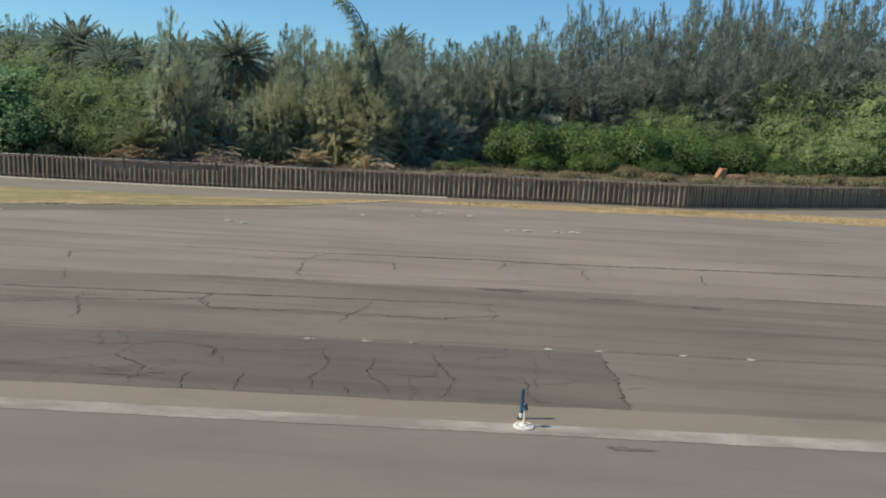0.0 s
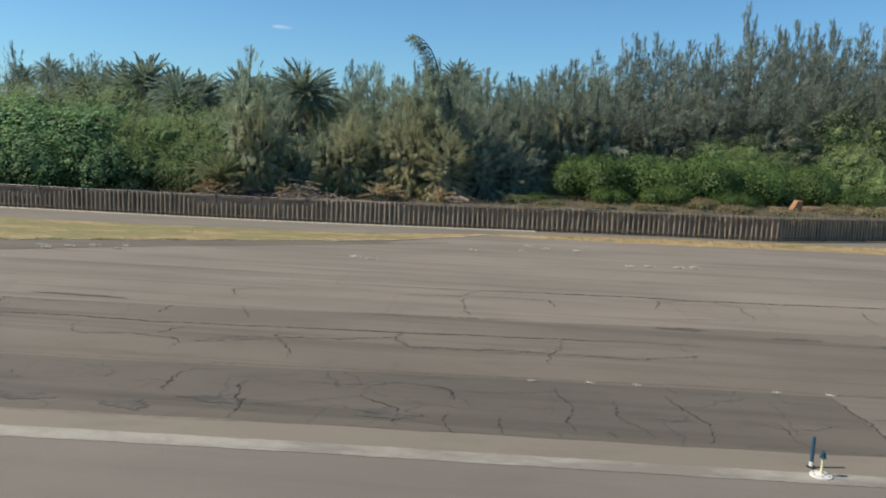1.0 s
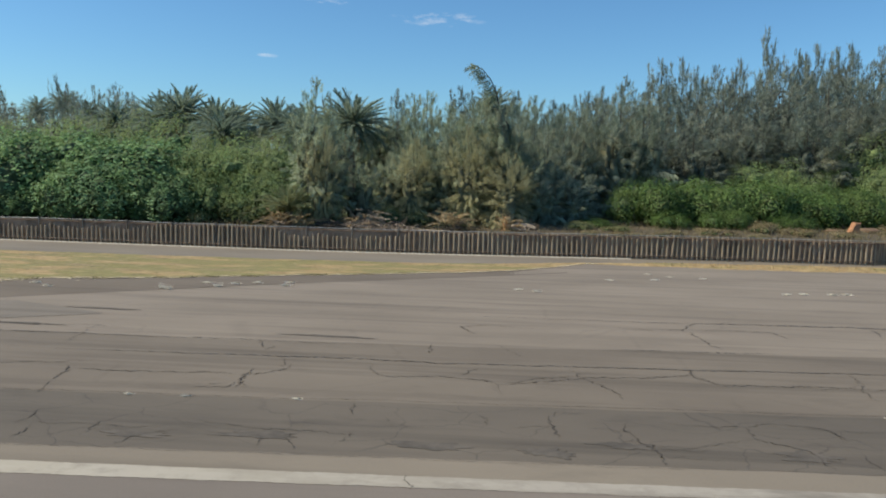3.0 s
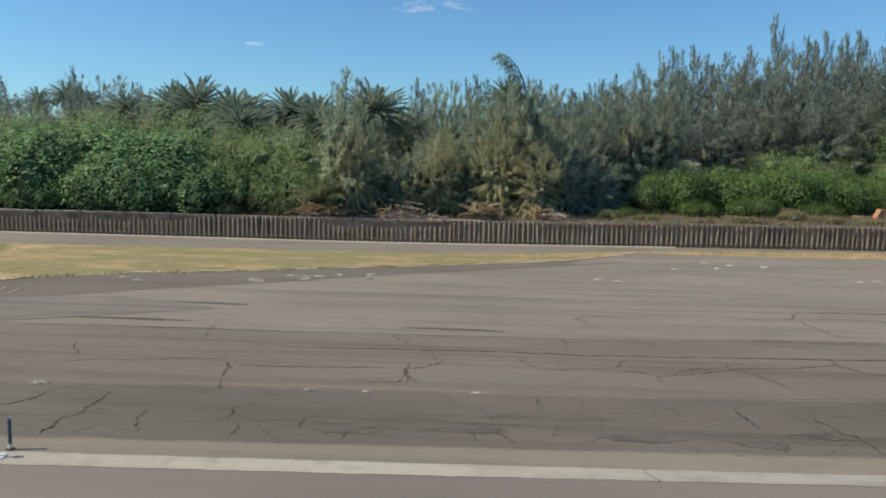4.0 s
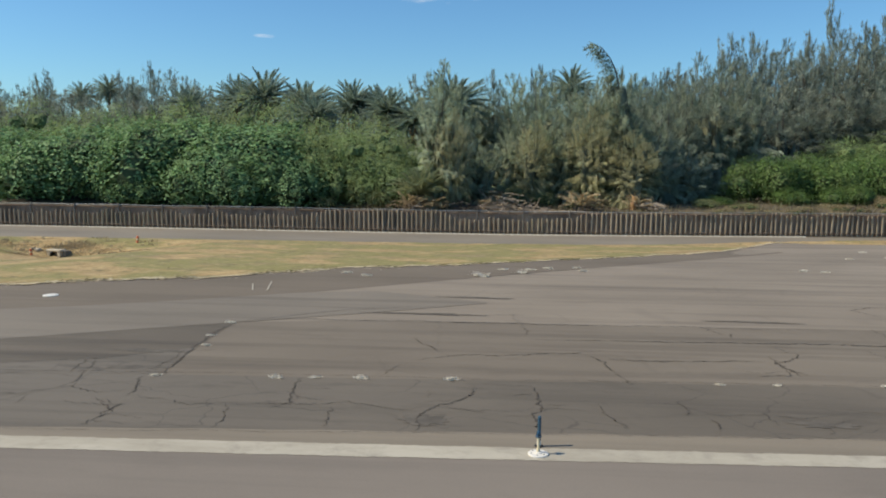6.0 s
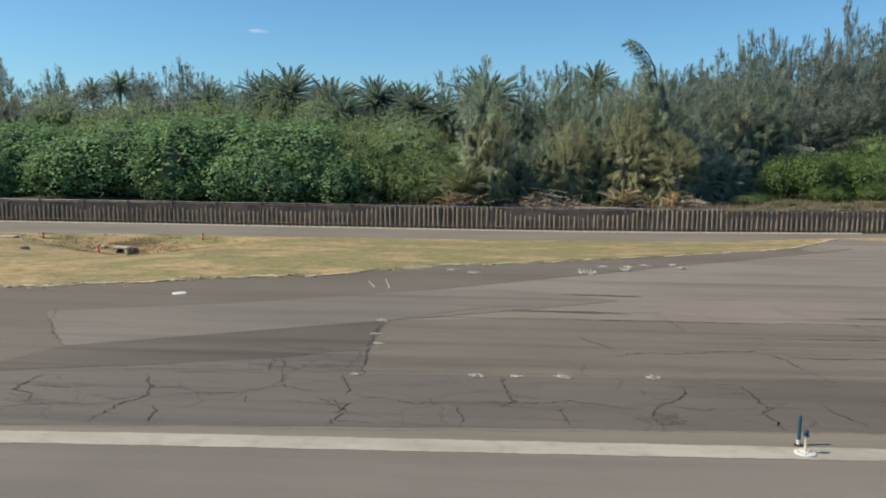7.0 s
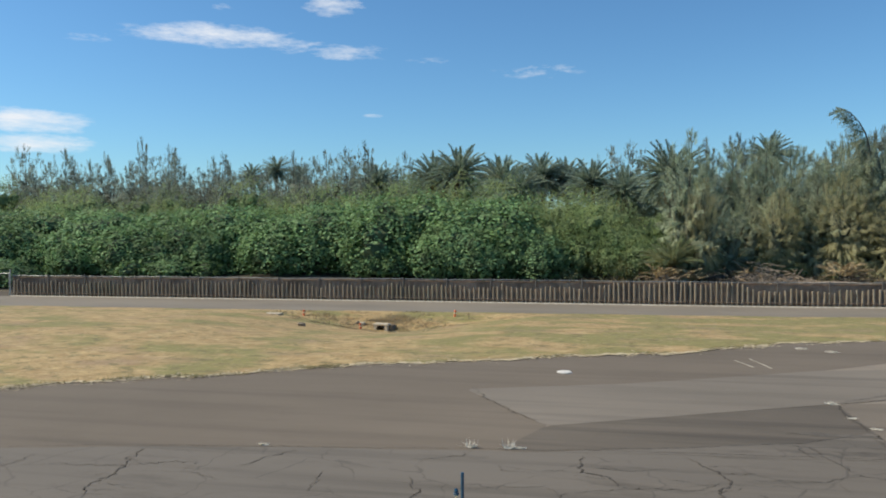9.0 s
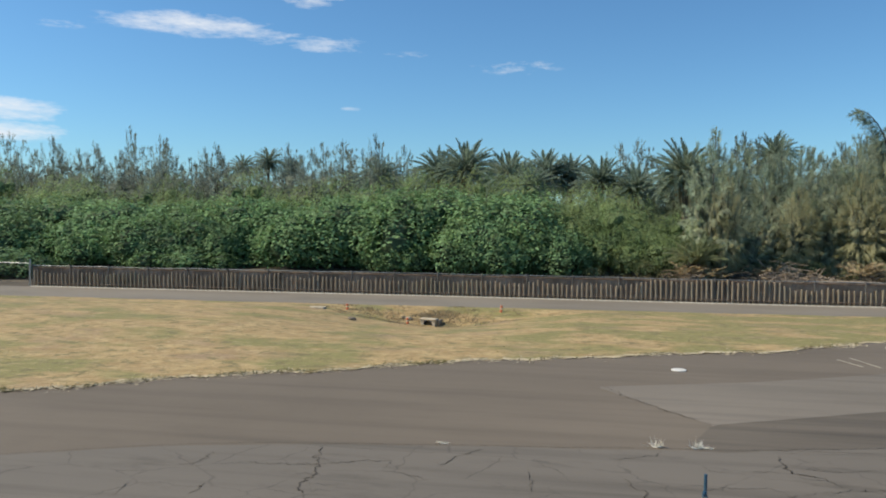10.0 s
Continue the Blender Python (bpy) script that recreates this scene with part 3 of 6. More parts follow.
def ragged(points, width, rng, step=0.06, jag=0.045):
    """A jagged ribbon through a few turning points, thick in places and thin in others."""
    pts = np.asarray(points, float)
    run = np.concatenate([[0], np.cumsum(np.linalg.norm(np.diff(pts, axis=0), axis=1))])
    n = max(4, int(run[-1] / step))
    s = np.linspace(0, run[-1], n)
    p = np.stack([np.interp(s, run, pts[:, 0]), np.interp(s, run, pts[:, 1])], 1)
    amble = np.cumsum(rng.normal(size=(n, 2)), axis=0) * jag * 0.55
    amble -= np.linspace(0, 1, n)[:, None] * amble[-1]
    p = p + amble * 0.8 + rng.normal(size=(n, 2)) * jag * 0.55
    d = np.gradient(p, axis=0)
    nrm = np.stack([-d[:, 1], d[:, 0]], 1) / (np.linalg.norm(d, axis=1)[:, None] + 1e-9)
    w = 0.40 * width * (0.25 + 1.3 * rng.random(n)) * np.minimum(1, 3.5 * np.minimum(np.linspace(0, 1, n), np.linspace(1, 0, n)) + 0.25)
    a, b = p + nrm * w[:, None] / 2, p - nrm * w[:, None] / 2
    v = np.concatenate([a, b])
    i = np.arange(n - 1)
    return v, np.stack([i, i + n, i + n + 1, i + 1], 1)


def ribbon(name, points, width, mat, label, category, seed, lift=0.0125, jag=0.045):
    v, q = ragged(points, width, np.random.default_rng(seed), jag=jag)
    v = np.column_stack([v, ground_z(v[:, 0], v[:, 1]) + lift])
    return tagged(link(name, mesh_of(name, v, q, mat)), label, category, "cracks in the apron", "structure")


# open cracks, stretch by stretch from east to west: width in metres, then turning points
CRACKS_EAST = [
    (0.042, (-4.5, 14.16), (-4.2, 14.02), (-4.0, 13.78), (-4.0, 13.45)), (0.022, (-4.1, 14.0), (-2.6, 14.21), (-1.9, 14.49)), (0.042, (-4.1, 12.82), (-4.1, 12.4), (-3.9, 11.92)),
    (0.042, (-3.3, 12.91), (-3.2, 12.35), (-3.2, 12.04)), (0.042, (-2.2, 14.61), (-2.2, 14.04), (-2.1, 13.68), (-2.1, 13.2), (-2.2, 12.9), (-2.0, 12.38)),
    (0.022, (-3.2, 13.3), (-2.1, 13.41)), (0.042, (-1.2, 14.02), (-1.3, 13.35), (-1.2, 13.0), (-0.9, 12.72), (-0.8, 12.29)),
    (0.042, (-0.2, 14.57), (-0.0, 13.77), (0.2, 13.15), (0.1, 12.64), (0.0, 12.24)), (0.022, (-1.0, 13.28), (-0.6, 13.21), (0.1, 13.1)), (0.032, (-1.5, 12.48), (-1.4, 12.12)),]
CRACKS_EAST_B = [
    (0.032, (-1.8, 18.33), (-1.9, 17.39), (-2.2, 16.8), (-2.2, 16.1)), (0.022, (-3.4, 16.71), (-2.4, 17.01), (-0.1, 17.05)), (0.032, (-4.2, 22.8), (-4.2, 22.09), (-4.2, 20.85)),
    (0.06, (2.9, 14.81), (3.0, 14.03), (3.0, 13.16), (3.0, 12.32)), (0.032, (3.9, 23.95), (3.8, 22.17)), (0.032, (7.5, 24.15), (7.2, 22.36)), (0.032, (0.9, 18.32), (1.1, 17.79)),
    (0.032, (1.4, 13.44), (1.5, 12.9), (1.6, 12.21)), (0.022, (1.1, 13.32), (1.4, 13.15), (2.9, 13.41)), (0.022, (1.9, 15.09), (2.0, 14.49), (2.3, 14.28)),
    (0.022, (0.1, 12.08), (1.4, 12.21), (3.0, 12.24)),]
CRACKS_SECOND = [
    (0.032, (-10.4, 14.03), (-10.2, 13.65), (-10.2, 13.28)), (0.06, (-9.0, 14.11), (-9.0, 13.54), (-9.0, 12.95)), (0.022, (-9.0, 14.11), (-8.9, 14.34), (-8.2, 14.43)),
    (0.06, (-7.7, 13.94), (-7.7, 13.47), (-7.6, 13.05), (-7.4, 12.66), (-7.4, 12.28), (-7.4, 11.91)), (0.022, (-7.7, 12.94), (-6.8, 12.89), (-6.1, 13.16), (-5.5, 13.4)),
    (0.042, (-5.6, 13.98), (-5.6, 13.52), (-5.3, 13.29), (-4.9, 12.95), (-4.9, 12.32), (-4.8, 12.03)),
    (0.032, (-7.0, 14.05), (-6.3, 13.95), (-5.6, 13.98), (-4.7, 14.3), (-4.2, 14.16), (-4.0, 13.8), (-4.1, 13.4)), (0.032, (-10.0, 16.14), (-9.5, 16.33), (-8.3, 17.03)),
    (0.032, (-9.9, 19.93), (-9.4, 18.73)),]
CRACKS_SECOND_B = [
    (0.032, (-5.5, 17.99), (-5.5, 17.34), (-5.2, 16.93)),]
CRACKS_THIRD = [
    (0.042, (-12.7, 14.3), (-12.6, 13.62)), (0.032, (-13.9, 12.39), (-13.8, 11.88)), (0.042, (-13.4, 12.46), (-13.3, 11.95), (-13.2, 11.83)), (0.032, (-12.5, 12.72), (-12.5, 12.19)),
    (0.032, (-15.2, 12.95), (-14.5, 12.68), (-13.9, 12.53), (-12.4, 12.59)), (0.032, (-12.0, 13.56), (-11.9, 13.34)), (0.032, (-11.3, 11.03), (-11.3, 10.76), (-11.2, 10.49)),
    (0.032, (-14.8, 17.5), (-14.7, 16.73)), (0.032, (-12.8, 17.32), (-12.7, 16.83), (-12.5, 16.47), (-11.1, 16.6), (-10.5, 16.47), (-10.0, 16.11), (-9.9, 15.48)),
    (0.032, (-11.5, 19.59), (-11.6, 18.64)),]
CRACKS_FOURTH = [
    (0.022, (-22.2, 12.31), (-21.3, 12.24), (-20.8, 12.33)), (0.06, (-20.6, 13.68), (-20.5, 13.34), (-20.6, 12.68), (-20.7, 12.31), (-20.7, 12.08), (-20.6, 11.34)),
    (0.042, (-19.5, 12.79), (-19.3, 12.21), (-19.2, 11.56)), (0.022, (-19.8, 12.46), (-20.2, 12.47), (-20.5, 12.45)), (0.022, (-21.5, 13.84), (-20.5, 13.69)),
    (0.032, (-22.9, 15.37), (-22.6, 15.73), (-21.9, 15.95), (-21.2, 15.88), (-19.7, 16.18), (-18.8, 16.64)), (0.042, (-19.2, 16.1), (-19.0, 15.66), (-18.9, 14.93)),
    (0.022, (-20.8, 20.45), (-20.5, 17.81)), (0.042, (-18.1, 13.09), (-18.0, 12.49), (-18.1, 12.34)), (0.022, (-18.1, 12.4), (-17.3, 12.36), (-16.4, 12.51), (-15.8, 12.62), (-15.2, 12.77)),]
CRACKS_FOURTH_B = [
    (0.042, (-17.7, 12.24), (-17.6, 11.97), (-17.7, 11.7)), (0.032, (-16.7, 12.62), (-16.7, 11.93)), (0.032, (-15.4, 12.32), (-15.9, 12.06), (-16.0, 11.61)),
    (0.042, (-15.3, 16.52), (-15.3, 15.6), (-15.2, 14.99)), (0.022, (-16.2, 15.21), (-15.4, 15.3)), (0.022, (-18.7, 15.78), (-17.3, 15.89)),]
CRACKS_FIFTH = [
    (0.06, (-27.9, 18.33), (-27.9, 17.41), (-27.8, 16.31), (-27.8, 15.56), (-27.8, 14.66), (-27.8, 14.04), (-27.7, 13.74)), (0.022, (-29.0, 13.8), (-28.3, 13.99), (-27.7, 13.97)),
    (0.032, (-28.1, 15.44), (-28.1, 14.41)), (0.06, (-28.1, 13.62), (-27.9, 12.75), (-27.9, 12.43)),
    (0.06, (-28.4, 12.29), (-28.1, 11.95), (-28.0, 11.87), (-27.8, 11.54), (-27.9, 11.13), (-27.9, 10.88)), (0.042, (-28.1, 12.26), (-27.9, 11.97)),
    (0.042, (-27.7, 11.99), (-27.8, 11.78), (-27.8, 11.4)), (0.032, (-27.8, 12.44), (-27.0, 12.3), (-26.6, 12.16), (-26.0, 12.24)),
    (0.06, (-25.1, 13.81), (-25.0, 13.21), (-25.0, 12.71), (-24.9, 12.34), (-25.2, 12.02)),]
CRACKS_FIFTH_B = [
    (0.032, (-26.0, 12.21), (-25.2, 12.14), (-24.0, 12.34), (-22.9, 12.15), (-22.5, 12.27)), (0.032, (-26.0, 12.15), (-25.8, 11.59), (-25.8, 11.06)), (0.032, (-24.1, 12.18), (-24.0, 11.23)),
    (0.06, (-21.7, 13.6), (-21.9, 12.84), (-22.3, 12.4), (-22.6, 11.89), (-22.6, 11.49), (-22.6, 11.19)), (0.022, (-22.5, 13.28), (-22.5, 12.88)), (0.042, (-29.8, 14.66), (-29.6, 13.74)),
    (0.042, (-29.6, 14.69), (-29.4, 13.87)), (0.032, (-23.3, 14.9), (-23.5, 14.28)), (0.032, (-31.0, 12.23), (-29.7, 12.41), (-29.1, 12.81), (-28.4, 12.48), (-27.9, 12.83)),
    (0.022, (-29.7, 12.35), (-29.5, 11.91)), (0.032, (-29.4, 13.88), (-29.1, 12.98)),]
CRACKS_SIXTH = [
    (0.032, (-36.9, 12.39), (-36.3, 12.56), (-36.0, 12.71), (-36.0, 13.02)), (0.042, (-36.7, 11.42), (-36.4, 10.85), (-36.4, 10.45), (-36.3, 10.14)),
    (0.022, (-35.3, 12.29), (-35.1, 11.99), (-34.6, 12.0)), (0.022, (-36.3, 10.87), (-35.1, 11.21), (-34.4, 11.4), (-34.2, 10.92), (-34.2, 10.48)), (0.022, (-34.2, 10.92), (-33.5, 11.31)),
    (0.06, (-33.8, 13.07), (-33.7, 12.54), (-33.8, 12.13), (-33.3, 11.94), (-33.2, 11.51)), (0.032, (-33.7, 12.45), (-33.1, 12.4), (-32.3, 12.59)),
    (0.06, (-31.9, 13.35), (-31.7, 12.86), (-31.5, 12.55), (-31.5, 11.92), (-31.8, 11.59), (-31.7, 11.18), (-31.7, 10.68)),
    (0.032, (-31.5, 12.08), (-32.0, 11.55), (-33.2, 11.51), (-33.8, 11.26)), (0.022, (-31.5, 12.49), (-30.8, 12.66)),]
CRACKS_SIXTH_B = [
    (0.042, (-31.0, 11.56), (-30.8, 11.32), (-30.8, 10.81)), (0.032, (-36.8, 18.8), (-36.3, 17.62), (-35.4, 16.23), (-34.6, 15.25)),]
CRACKS_WEST = [
    (0.06, (-42.2, 12.13), (-42.1, 11.46), (-41.8, 11.02), (-41.7, 10.58), (-41.8, 10.15), (-41.7, 9.76), (-41.6, 9.48)),
    (0.032, (-44.0, 11.41), (-43.9, 10.93), (-44.0, 10.65), (-44.4, 10.59)), (0.032, (-43.8, 10.78), (-43.2, 10.98), (-41.9, 11.0), (-41.2, 11.46), (-40.7, 11.46), (-40.7, 10.94)),
    (0.032, (-44.6, 9.59), (-44.5, 9.01)), (0.032, (-43.4, 9.83), (-43.4, 9.3)), (0.022, (-40.7, 10.94), (-39.9, 10.66)),
    (0.042, (-39.2, 12.55), (-39.5, 12.14), (-39.7, 11.61), (-39.9, 11.46)), (0.032, (-38.3, 11.41), (-38.1, 10.88), (-38.2, 10.33)),]
# wide-meshed web of cracks over the older band
CRACKS_WEB = [
    (0.050, (-8.3, 17.6), (-8.1, 17.27), (-8.0, 16.87), (-6.7, 16.95), (-5.6, 17.62), (-5.5, 18.08)), (0.050, (-5.6, 17.62), (-5.2, 16.98), (-3.6, 17.09), (-2.3, 17.09), (-2.0, 17.41)),
    (0.040, (-9.9, 16.07), (-8.9, 16.5), (-8.0, 16.87)), (0.040, (-8.0, 16.87), (-7.5, 16.01), (-7.5, 15.48)), (0.050, (-10.5, 21.09), (-10.9, 22.13), (-10.1, 22.58), (-8.9, 22.25)),
    (0.050, (-6.3, 22.89), (-4.3, 22.99), (-3.8, 24.17)), (0.050, (-4.3, 23.07), (-1.8, 23.24), (-1.7, 22.18)), (0.050, (1.3, 22.84), (1.6, 24.04), (3.1, 24.49), (4.1, 23.52)),]
CRACKS_WEB_B = [
    (0.040, (-1.8, 16.97), (-0.3, 16.99), (1.1, 17.69), (0.9, 17.18)), (0.045, (-15.1, 15.02), (-15.3, 16.01), (-14.6, 16.66), (-14.6, 17.07)), (0.040, (-15.5, 18.7), (-15.5, 18.19)),
    (0.045, (-22.5, 16.0), (-23.0, 16.81), (-23.2, 17.35)), (0.045, (-19.1, 15.85), (-18.3, 15.83), (-16.7, 15.95), (-15.5, 16.02)), (0.040, (-18.9, 14.79), (-18.7, 14.04)),
    (0.040, (-16.1, 14.83), (-15.4, 15.04), (-15.3, 15.35)), (0.040, (-10.7, 16.68), (-10.4, 17.31)), (0.045, (-16.0, 19.39), (-15.7, 18.47)), (0.045, (-4.2, 21.08), (-4.0, 20.58)),]
ALL_CRACKS = CRACKS_EAST + CRACKS_EAST_B + CRACKS_SECOND + CRACKS_SECOND_B + CRACKS_THIRD + CRACKS_FOURTH + CRACKS_FOURTH_B + CRACKS_FIFTH + CRACKS_FIFTH_B + CRACKS_SIXTH + CRACKS_SIXTH_B + CRACKS_WEST
for n, (w, *pts) in enumerate(ALL_CRACKS):
    # the older band's cracks gape wider
    gape = 1.6 if pts[0][1] > 14.9 else 1.15
    ribbon("crack", pts, w * gape, M_CRACK if w > 0.03 else M_FAINT, "dark jagged open crack in the asphalt" if w > 0.03 else "thin faint crack in the asphalt", "crack", 100 + n)
for n, (w, *pts) in enumerate(CRACKS_WEB + CRACKS_WEB_B):
    ribbon("crack", pts, w * 1.35, M_CRACK, "dark jagged open crack in the asphalt", "crack", 600 + n)
# short side cracks that fork off the wide ones
fork = np.random.default_rng(55)
for w, *pts in ALL_CRACKS:
    if w > 0.05:
        for px, py in pts[1:-1]:
            reach = fork.uniform(0.35, 0.9) * fork.choice([-1, 1])
            ribbon("crack", [(px, py), (px + reach, py + fork.uniform(-0.25, 0.25))], 0.026, M_FAINT, "thin faint crack in the asphalt", "crack", int(fork.integers(1000, 9000)))

# long tar-filled joints running with the taxiway
JOINTS = [(0.20, (-10.3, 23.9), (-4.4, 24.1), (1.2, 24.6), (4.4, 24.65), (13.8, 25.4), (40.0, 26.6)), (0.13, (-20.4, 17.5), (-13.6, 17.9), (-8.5, 18.05), (-3.0, 18.4), (1.7, 18.65)),
          (0.10, (3.6, 20.7), (7.5, 21.0), (11.5, 21.1), (30, 21.8)), (0.10, (-7.2, 19.85), (-5.5, 20.1), (-2.3, 20.3)), (0.06, (-0.2, 21.3), (4.8, 22.1)),
          (0.11, (-28.0, 18.45), (-26.6, 19.05), (-23.3, 19.1), (-17.4, 19.2), (-12.9, 19.4)), (0.07, (-28.0, 18.46), (-25.5, 20.3), (-23.6, 21.0)),
          (0.07, (-24.6, 20.1), (-22.0, 20.0), (-19.9, 20.2)), (0.06, (-34.7, 13.3), (-31.7, 14.15), (-29.4, 14.9), (-28.0, 15.8)), (0.03, (-23.6, 22.5), (-20.7, 23.4), (-16.4, 25.3))]
for n, (w, *pts) in enumerate(JOINTS):
    ribbon("tar_joint", pts, w * 0.8, M_TAR, "dark tar-filled joint in the asphalt", "joint", 300 + n, 0.0145, 0.022)


def stain(x, y, rx, ry, seed, mat):
    """A thin uneven blot lying on the asphalt."""
    r = np.random.default_rng(seed)
    t = np.linspace(0, 2 * math.pi, 40, endpoint=False)
    k = 1 + sum(r.uniform(0.05, 0.22) * np.sin(m * t + r.uniform(0, 6)) for m in (2, 3, 5, 8, 11))
    v = np.column_stack([np.append(x, x + rx * k * np.cos(t)), np.append(y, y + ry * k * np.sin(t))])
    f = np.column_stack([np.zeros(40, int), 1 + np.arange(40), 1 + (np.arange(40) + 1) % 40])
    ob = link("tar_stain", mesh_of("tar_stain", np.column_stack([v, ground_z(v[:, 0], v[:, 1]) + 0.0105]), f, mat))
    tagged(ob, "dull dark stain on the asphalt", "stain", "stains on the asphalt", "structure")


# blots of old tar and dirt: place, half length, half width
for n, (x, y, rx, ry) in enumerate([(-14.4, 20.1, 1.0, 0.10), (-21.8, 22.65, 1.1, 0.10), (-23.2, 20.1, 1.4, 0.10), (1.4, 20.3, 0.6, 0.16), (4.1, 19.9, 0.5, 0.10), (6.3, 19.6, 0.35, 0.12), (2.65, 10.74, 0.28, 0.06),
                                     (-11.1, 12.25, 0.6, 0.20), (-9.2, 12.2, 0.4, 0.20), (-7.9, 12.7, 0.5, 0.14), (-13.9, 12.35, 0.7, 0.15), (-15.9, 12.1, 0.5, 0.16), (-28.8, 15.5, 0.8, 0.14), (-28.5, 14.2, 0.6, 0.14), (-22.5, 11.7, 0.4, 0.25), (-5.0, 12.6, 0.5, 0.2)]):
    stain(x, y, rx, ry, 350 + n, M_SMUDGE if y < 11.0 else M_SMEAR)
xs = np.linspace(-60, 40, 60)
ribbon("weed_joint", np.column_stack([xs, seam_y(xs)]), 0.03, M_CRACK, "long pavement joint in which weeds grow", "joint", 400, 0.0135, 0.015)
xs = np.linspace(-37, 3.0, 60)
ribbon("band_joint", np.column_stack([xs, band_y(xs)]), 0.02, M_CRACK, "thin dark joint between two asphalt bands", "joint", 401, 0.0135, 0.012)


# ---- fence along the service road ----
def picket_mesh(h):
    """A split round stake with a rough pointed top."""
    bm = bmesh.new()
    lathe(bm, [(0.076, 0.0), (0.073, h * 0.5), (0.070, h - 0.04), (0.040, h)], 8)
    for v in bm.verts:
        v.co.y *= 0.8
    me = bpy.data.meshes.new("picket")
    bm.to_mesh(me)
    bm.free()
    me.materials.append(M_PICKET)
    return me


PICKETS = [picket_mesh(0.86 + 0.05 * i) for i in range(14)]
FENCE_H = 1.58


def picket_height(x, rng):
    """Slats stand full height in some stretches and have slipped or broken off lower in others."""
    base = np.interp(x, [-78, -70, -60, -52, -46, -38, -34, -31, -25, -23, -17, -15, -5, 5, 30], [1.05, 1.05, 1.22, 1.04, 1.08, 1.03, 1.12, 1.48, 1.48, 1.02, 1.0, 1.5, 1.42, 1.5, 1.52])
    return base + 0.09 * math.sin(1.7 * x) + 0.06 * math.sin(4.1 * x + 1) + rng.normal() * 0.03


def fence_section(ax, ay, bx, by, rng):
    """One stretch of fence: steel posts and rails, chain link behind, slats in front."""
    L = math.hypot(bx - ax, by - ay)
    turn = math.degrees(math.atan2(by - ay, bx - ax))
    za, zb = float(ground_z(ax, ay)), float(ground_z(bx, by))
    ob = empty("fence_section", ax, ay, za, "brown slatted chain-link fence section with weathered vertical slats", "fence", "fence along the service road", turn)
    drop = zb - za
    bm = bmesh.new()
    lathe(bm, [(0.036, -0.3), (0.036, FENCE_H + 0.06), (0.028, FENCE_H + 0.09)], 8)
    part("post", bm, M_POST, ob)
    bm = bmesh.new()
    lathe(bm, [(0.032, -0.3), (0.032, FENCE_H + 0.04), (0.02, FENCE_H + 0.06)], 8, L / 2)
    mid = part("post", bm, M_POST, ob)
    mid.location.z = drop / 2
    sag = rng.uniform(0.0, 0.03)
    for h, r, mat, lab, off in ((FENCE_H - 0.02, 0.024, M_PIPE, "grey galvanised top rail", 0.03), (0.25, 0.032, M_RAIL, "red-brown lower rail", -0.11), (FENCE_H - 0.14, 0.034, M_RAIL, "red-brown upper rail", 0.03 if ax < -16 else -0.11)):
        pts = [(L * u, off, h + drop * u - sag * 4 * u * (1 - u) * (h > 1) + 0.006 * math.sin(9 * u)) for u in np.linspace(0, 1, 7)]
        v, q = tube(pts, [r] * 7, 6)
        link("top_rail" if mat == M_PIPE else "cross_rail", mesh_of("rail", v, q, mat), ob, None, lab)
    # diamond wire
    step, pieces = 0.16, []
    for sgn in (1, -1):
        for c in np.arange(-FENCE_H, L + FENCE_H, step):
            x0, x1 = (c, c + FENCE_H) if sgn > 0 else (c + FENCE_H, c)
            t0 = np.clip((np.clip(x0, 0, L) - x0) / (x1 - x0), 0, 1)
            t1 = np.clip((np.clip(x1, 0, L) - x0) / (x1 - x0), 0, 1)
            if abs(t1 - t0) < 0.02:
                continue
            p = np.array([[x0 + (x1 - x0) * t, 0.055, t * (FENCE_H - 0.04) + drop * (x0 + (x1 - x0) * t) / L + 0.02] for t in (t0, t1)])
            pieces.append(tube(p, [0.0035, 0.0035], 3))
    v, q = join(pieces)
    tagged(link("chain_link", mesh_of("chain_link", v, q, M_WIRE), ob, None, "rusty dark chain-link wire"), kind="stuff")
    u, w = np.linspace(0, 1, 25), np.linspace(0, 1, 6)
    U, W = np.meshgrid(u, w, indexing="ij")
    dip = 0.05 * np.abs(np.sin(U * math.pi * 4)) * W
    front = np.stack([U * L, 0.075 + 0.02 * np.sin(U * 40 + W * 3), 0.05 + W * (FENCE_H - 0.13) - dip + drop * U], 2).reshape(-1, 3)
    i = np.arange(24)[:, None] * 6 + np.arange(5)[None]
    quads = np.stack([i, i + 6, i + 7, i + 1], 2).reshape(-1, 4)
    rear = front + np.array([0, 0.006, 0])
    link("screen", mesh_of("screen", np.concatenate([front, rear]), np.concatenate([quads, quads[:, ::-1] + len(front)]), M_SCREEN), ob, None, "dark brown mesh screen tied to the chain link")
    n = int(L / (0.305 if ax < 14 else 0.245))
    for i in range(n):
        u = (i + 0.5) / n
        h = picket_height(ax + (bx - ax) * u, rng)
        me = PICKETS[int(np.clip((h - 0.86) / 0.05, 0, 13))]
        pk = link("picket", me, ob)
        pk.matrix_basis = pose(L * u + rng.normal() * 0.012, -0.03 + rng.normal() * 0.008, drop * u + 0.02 + rng.uniform(0, 0.05), rng.normal() * 1.0, rng.normal() * 1.1, rng.normal() * 7) @ Matrix.Diagonal((*((1.0, 1.0) if ax < 14 else (0.72, 0.6)), 1, 1))
    return ob


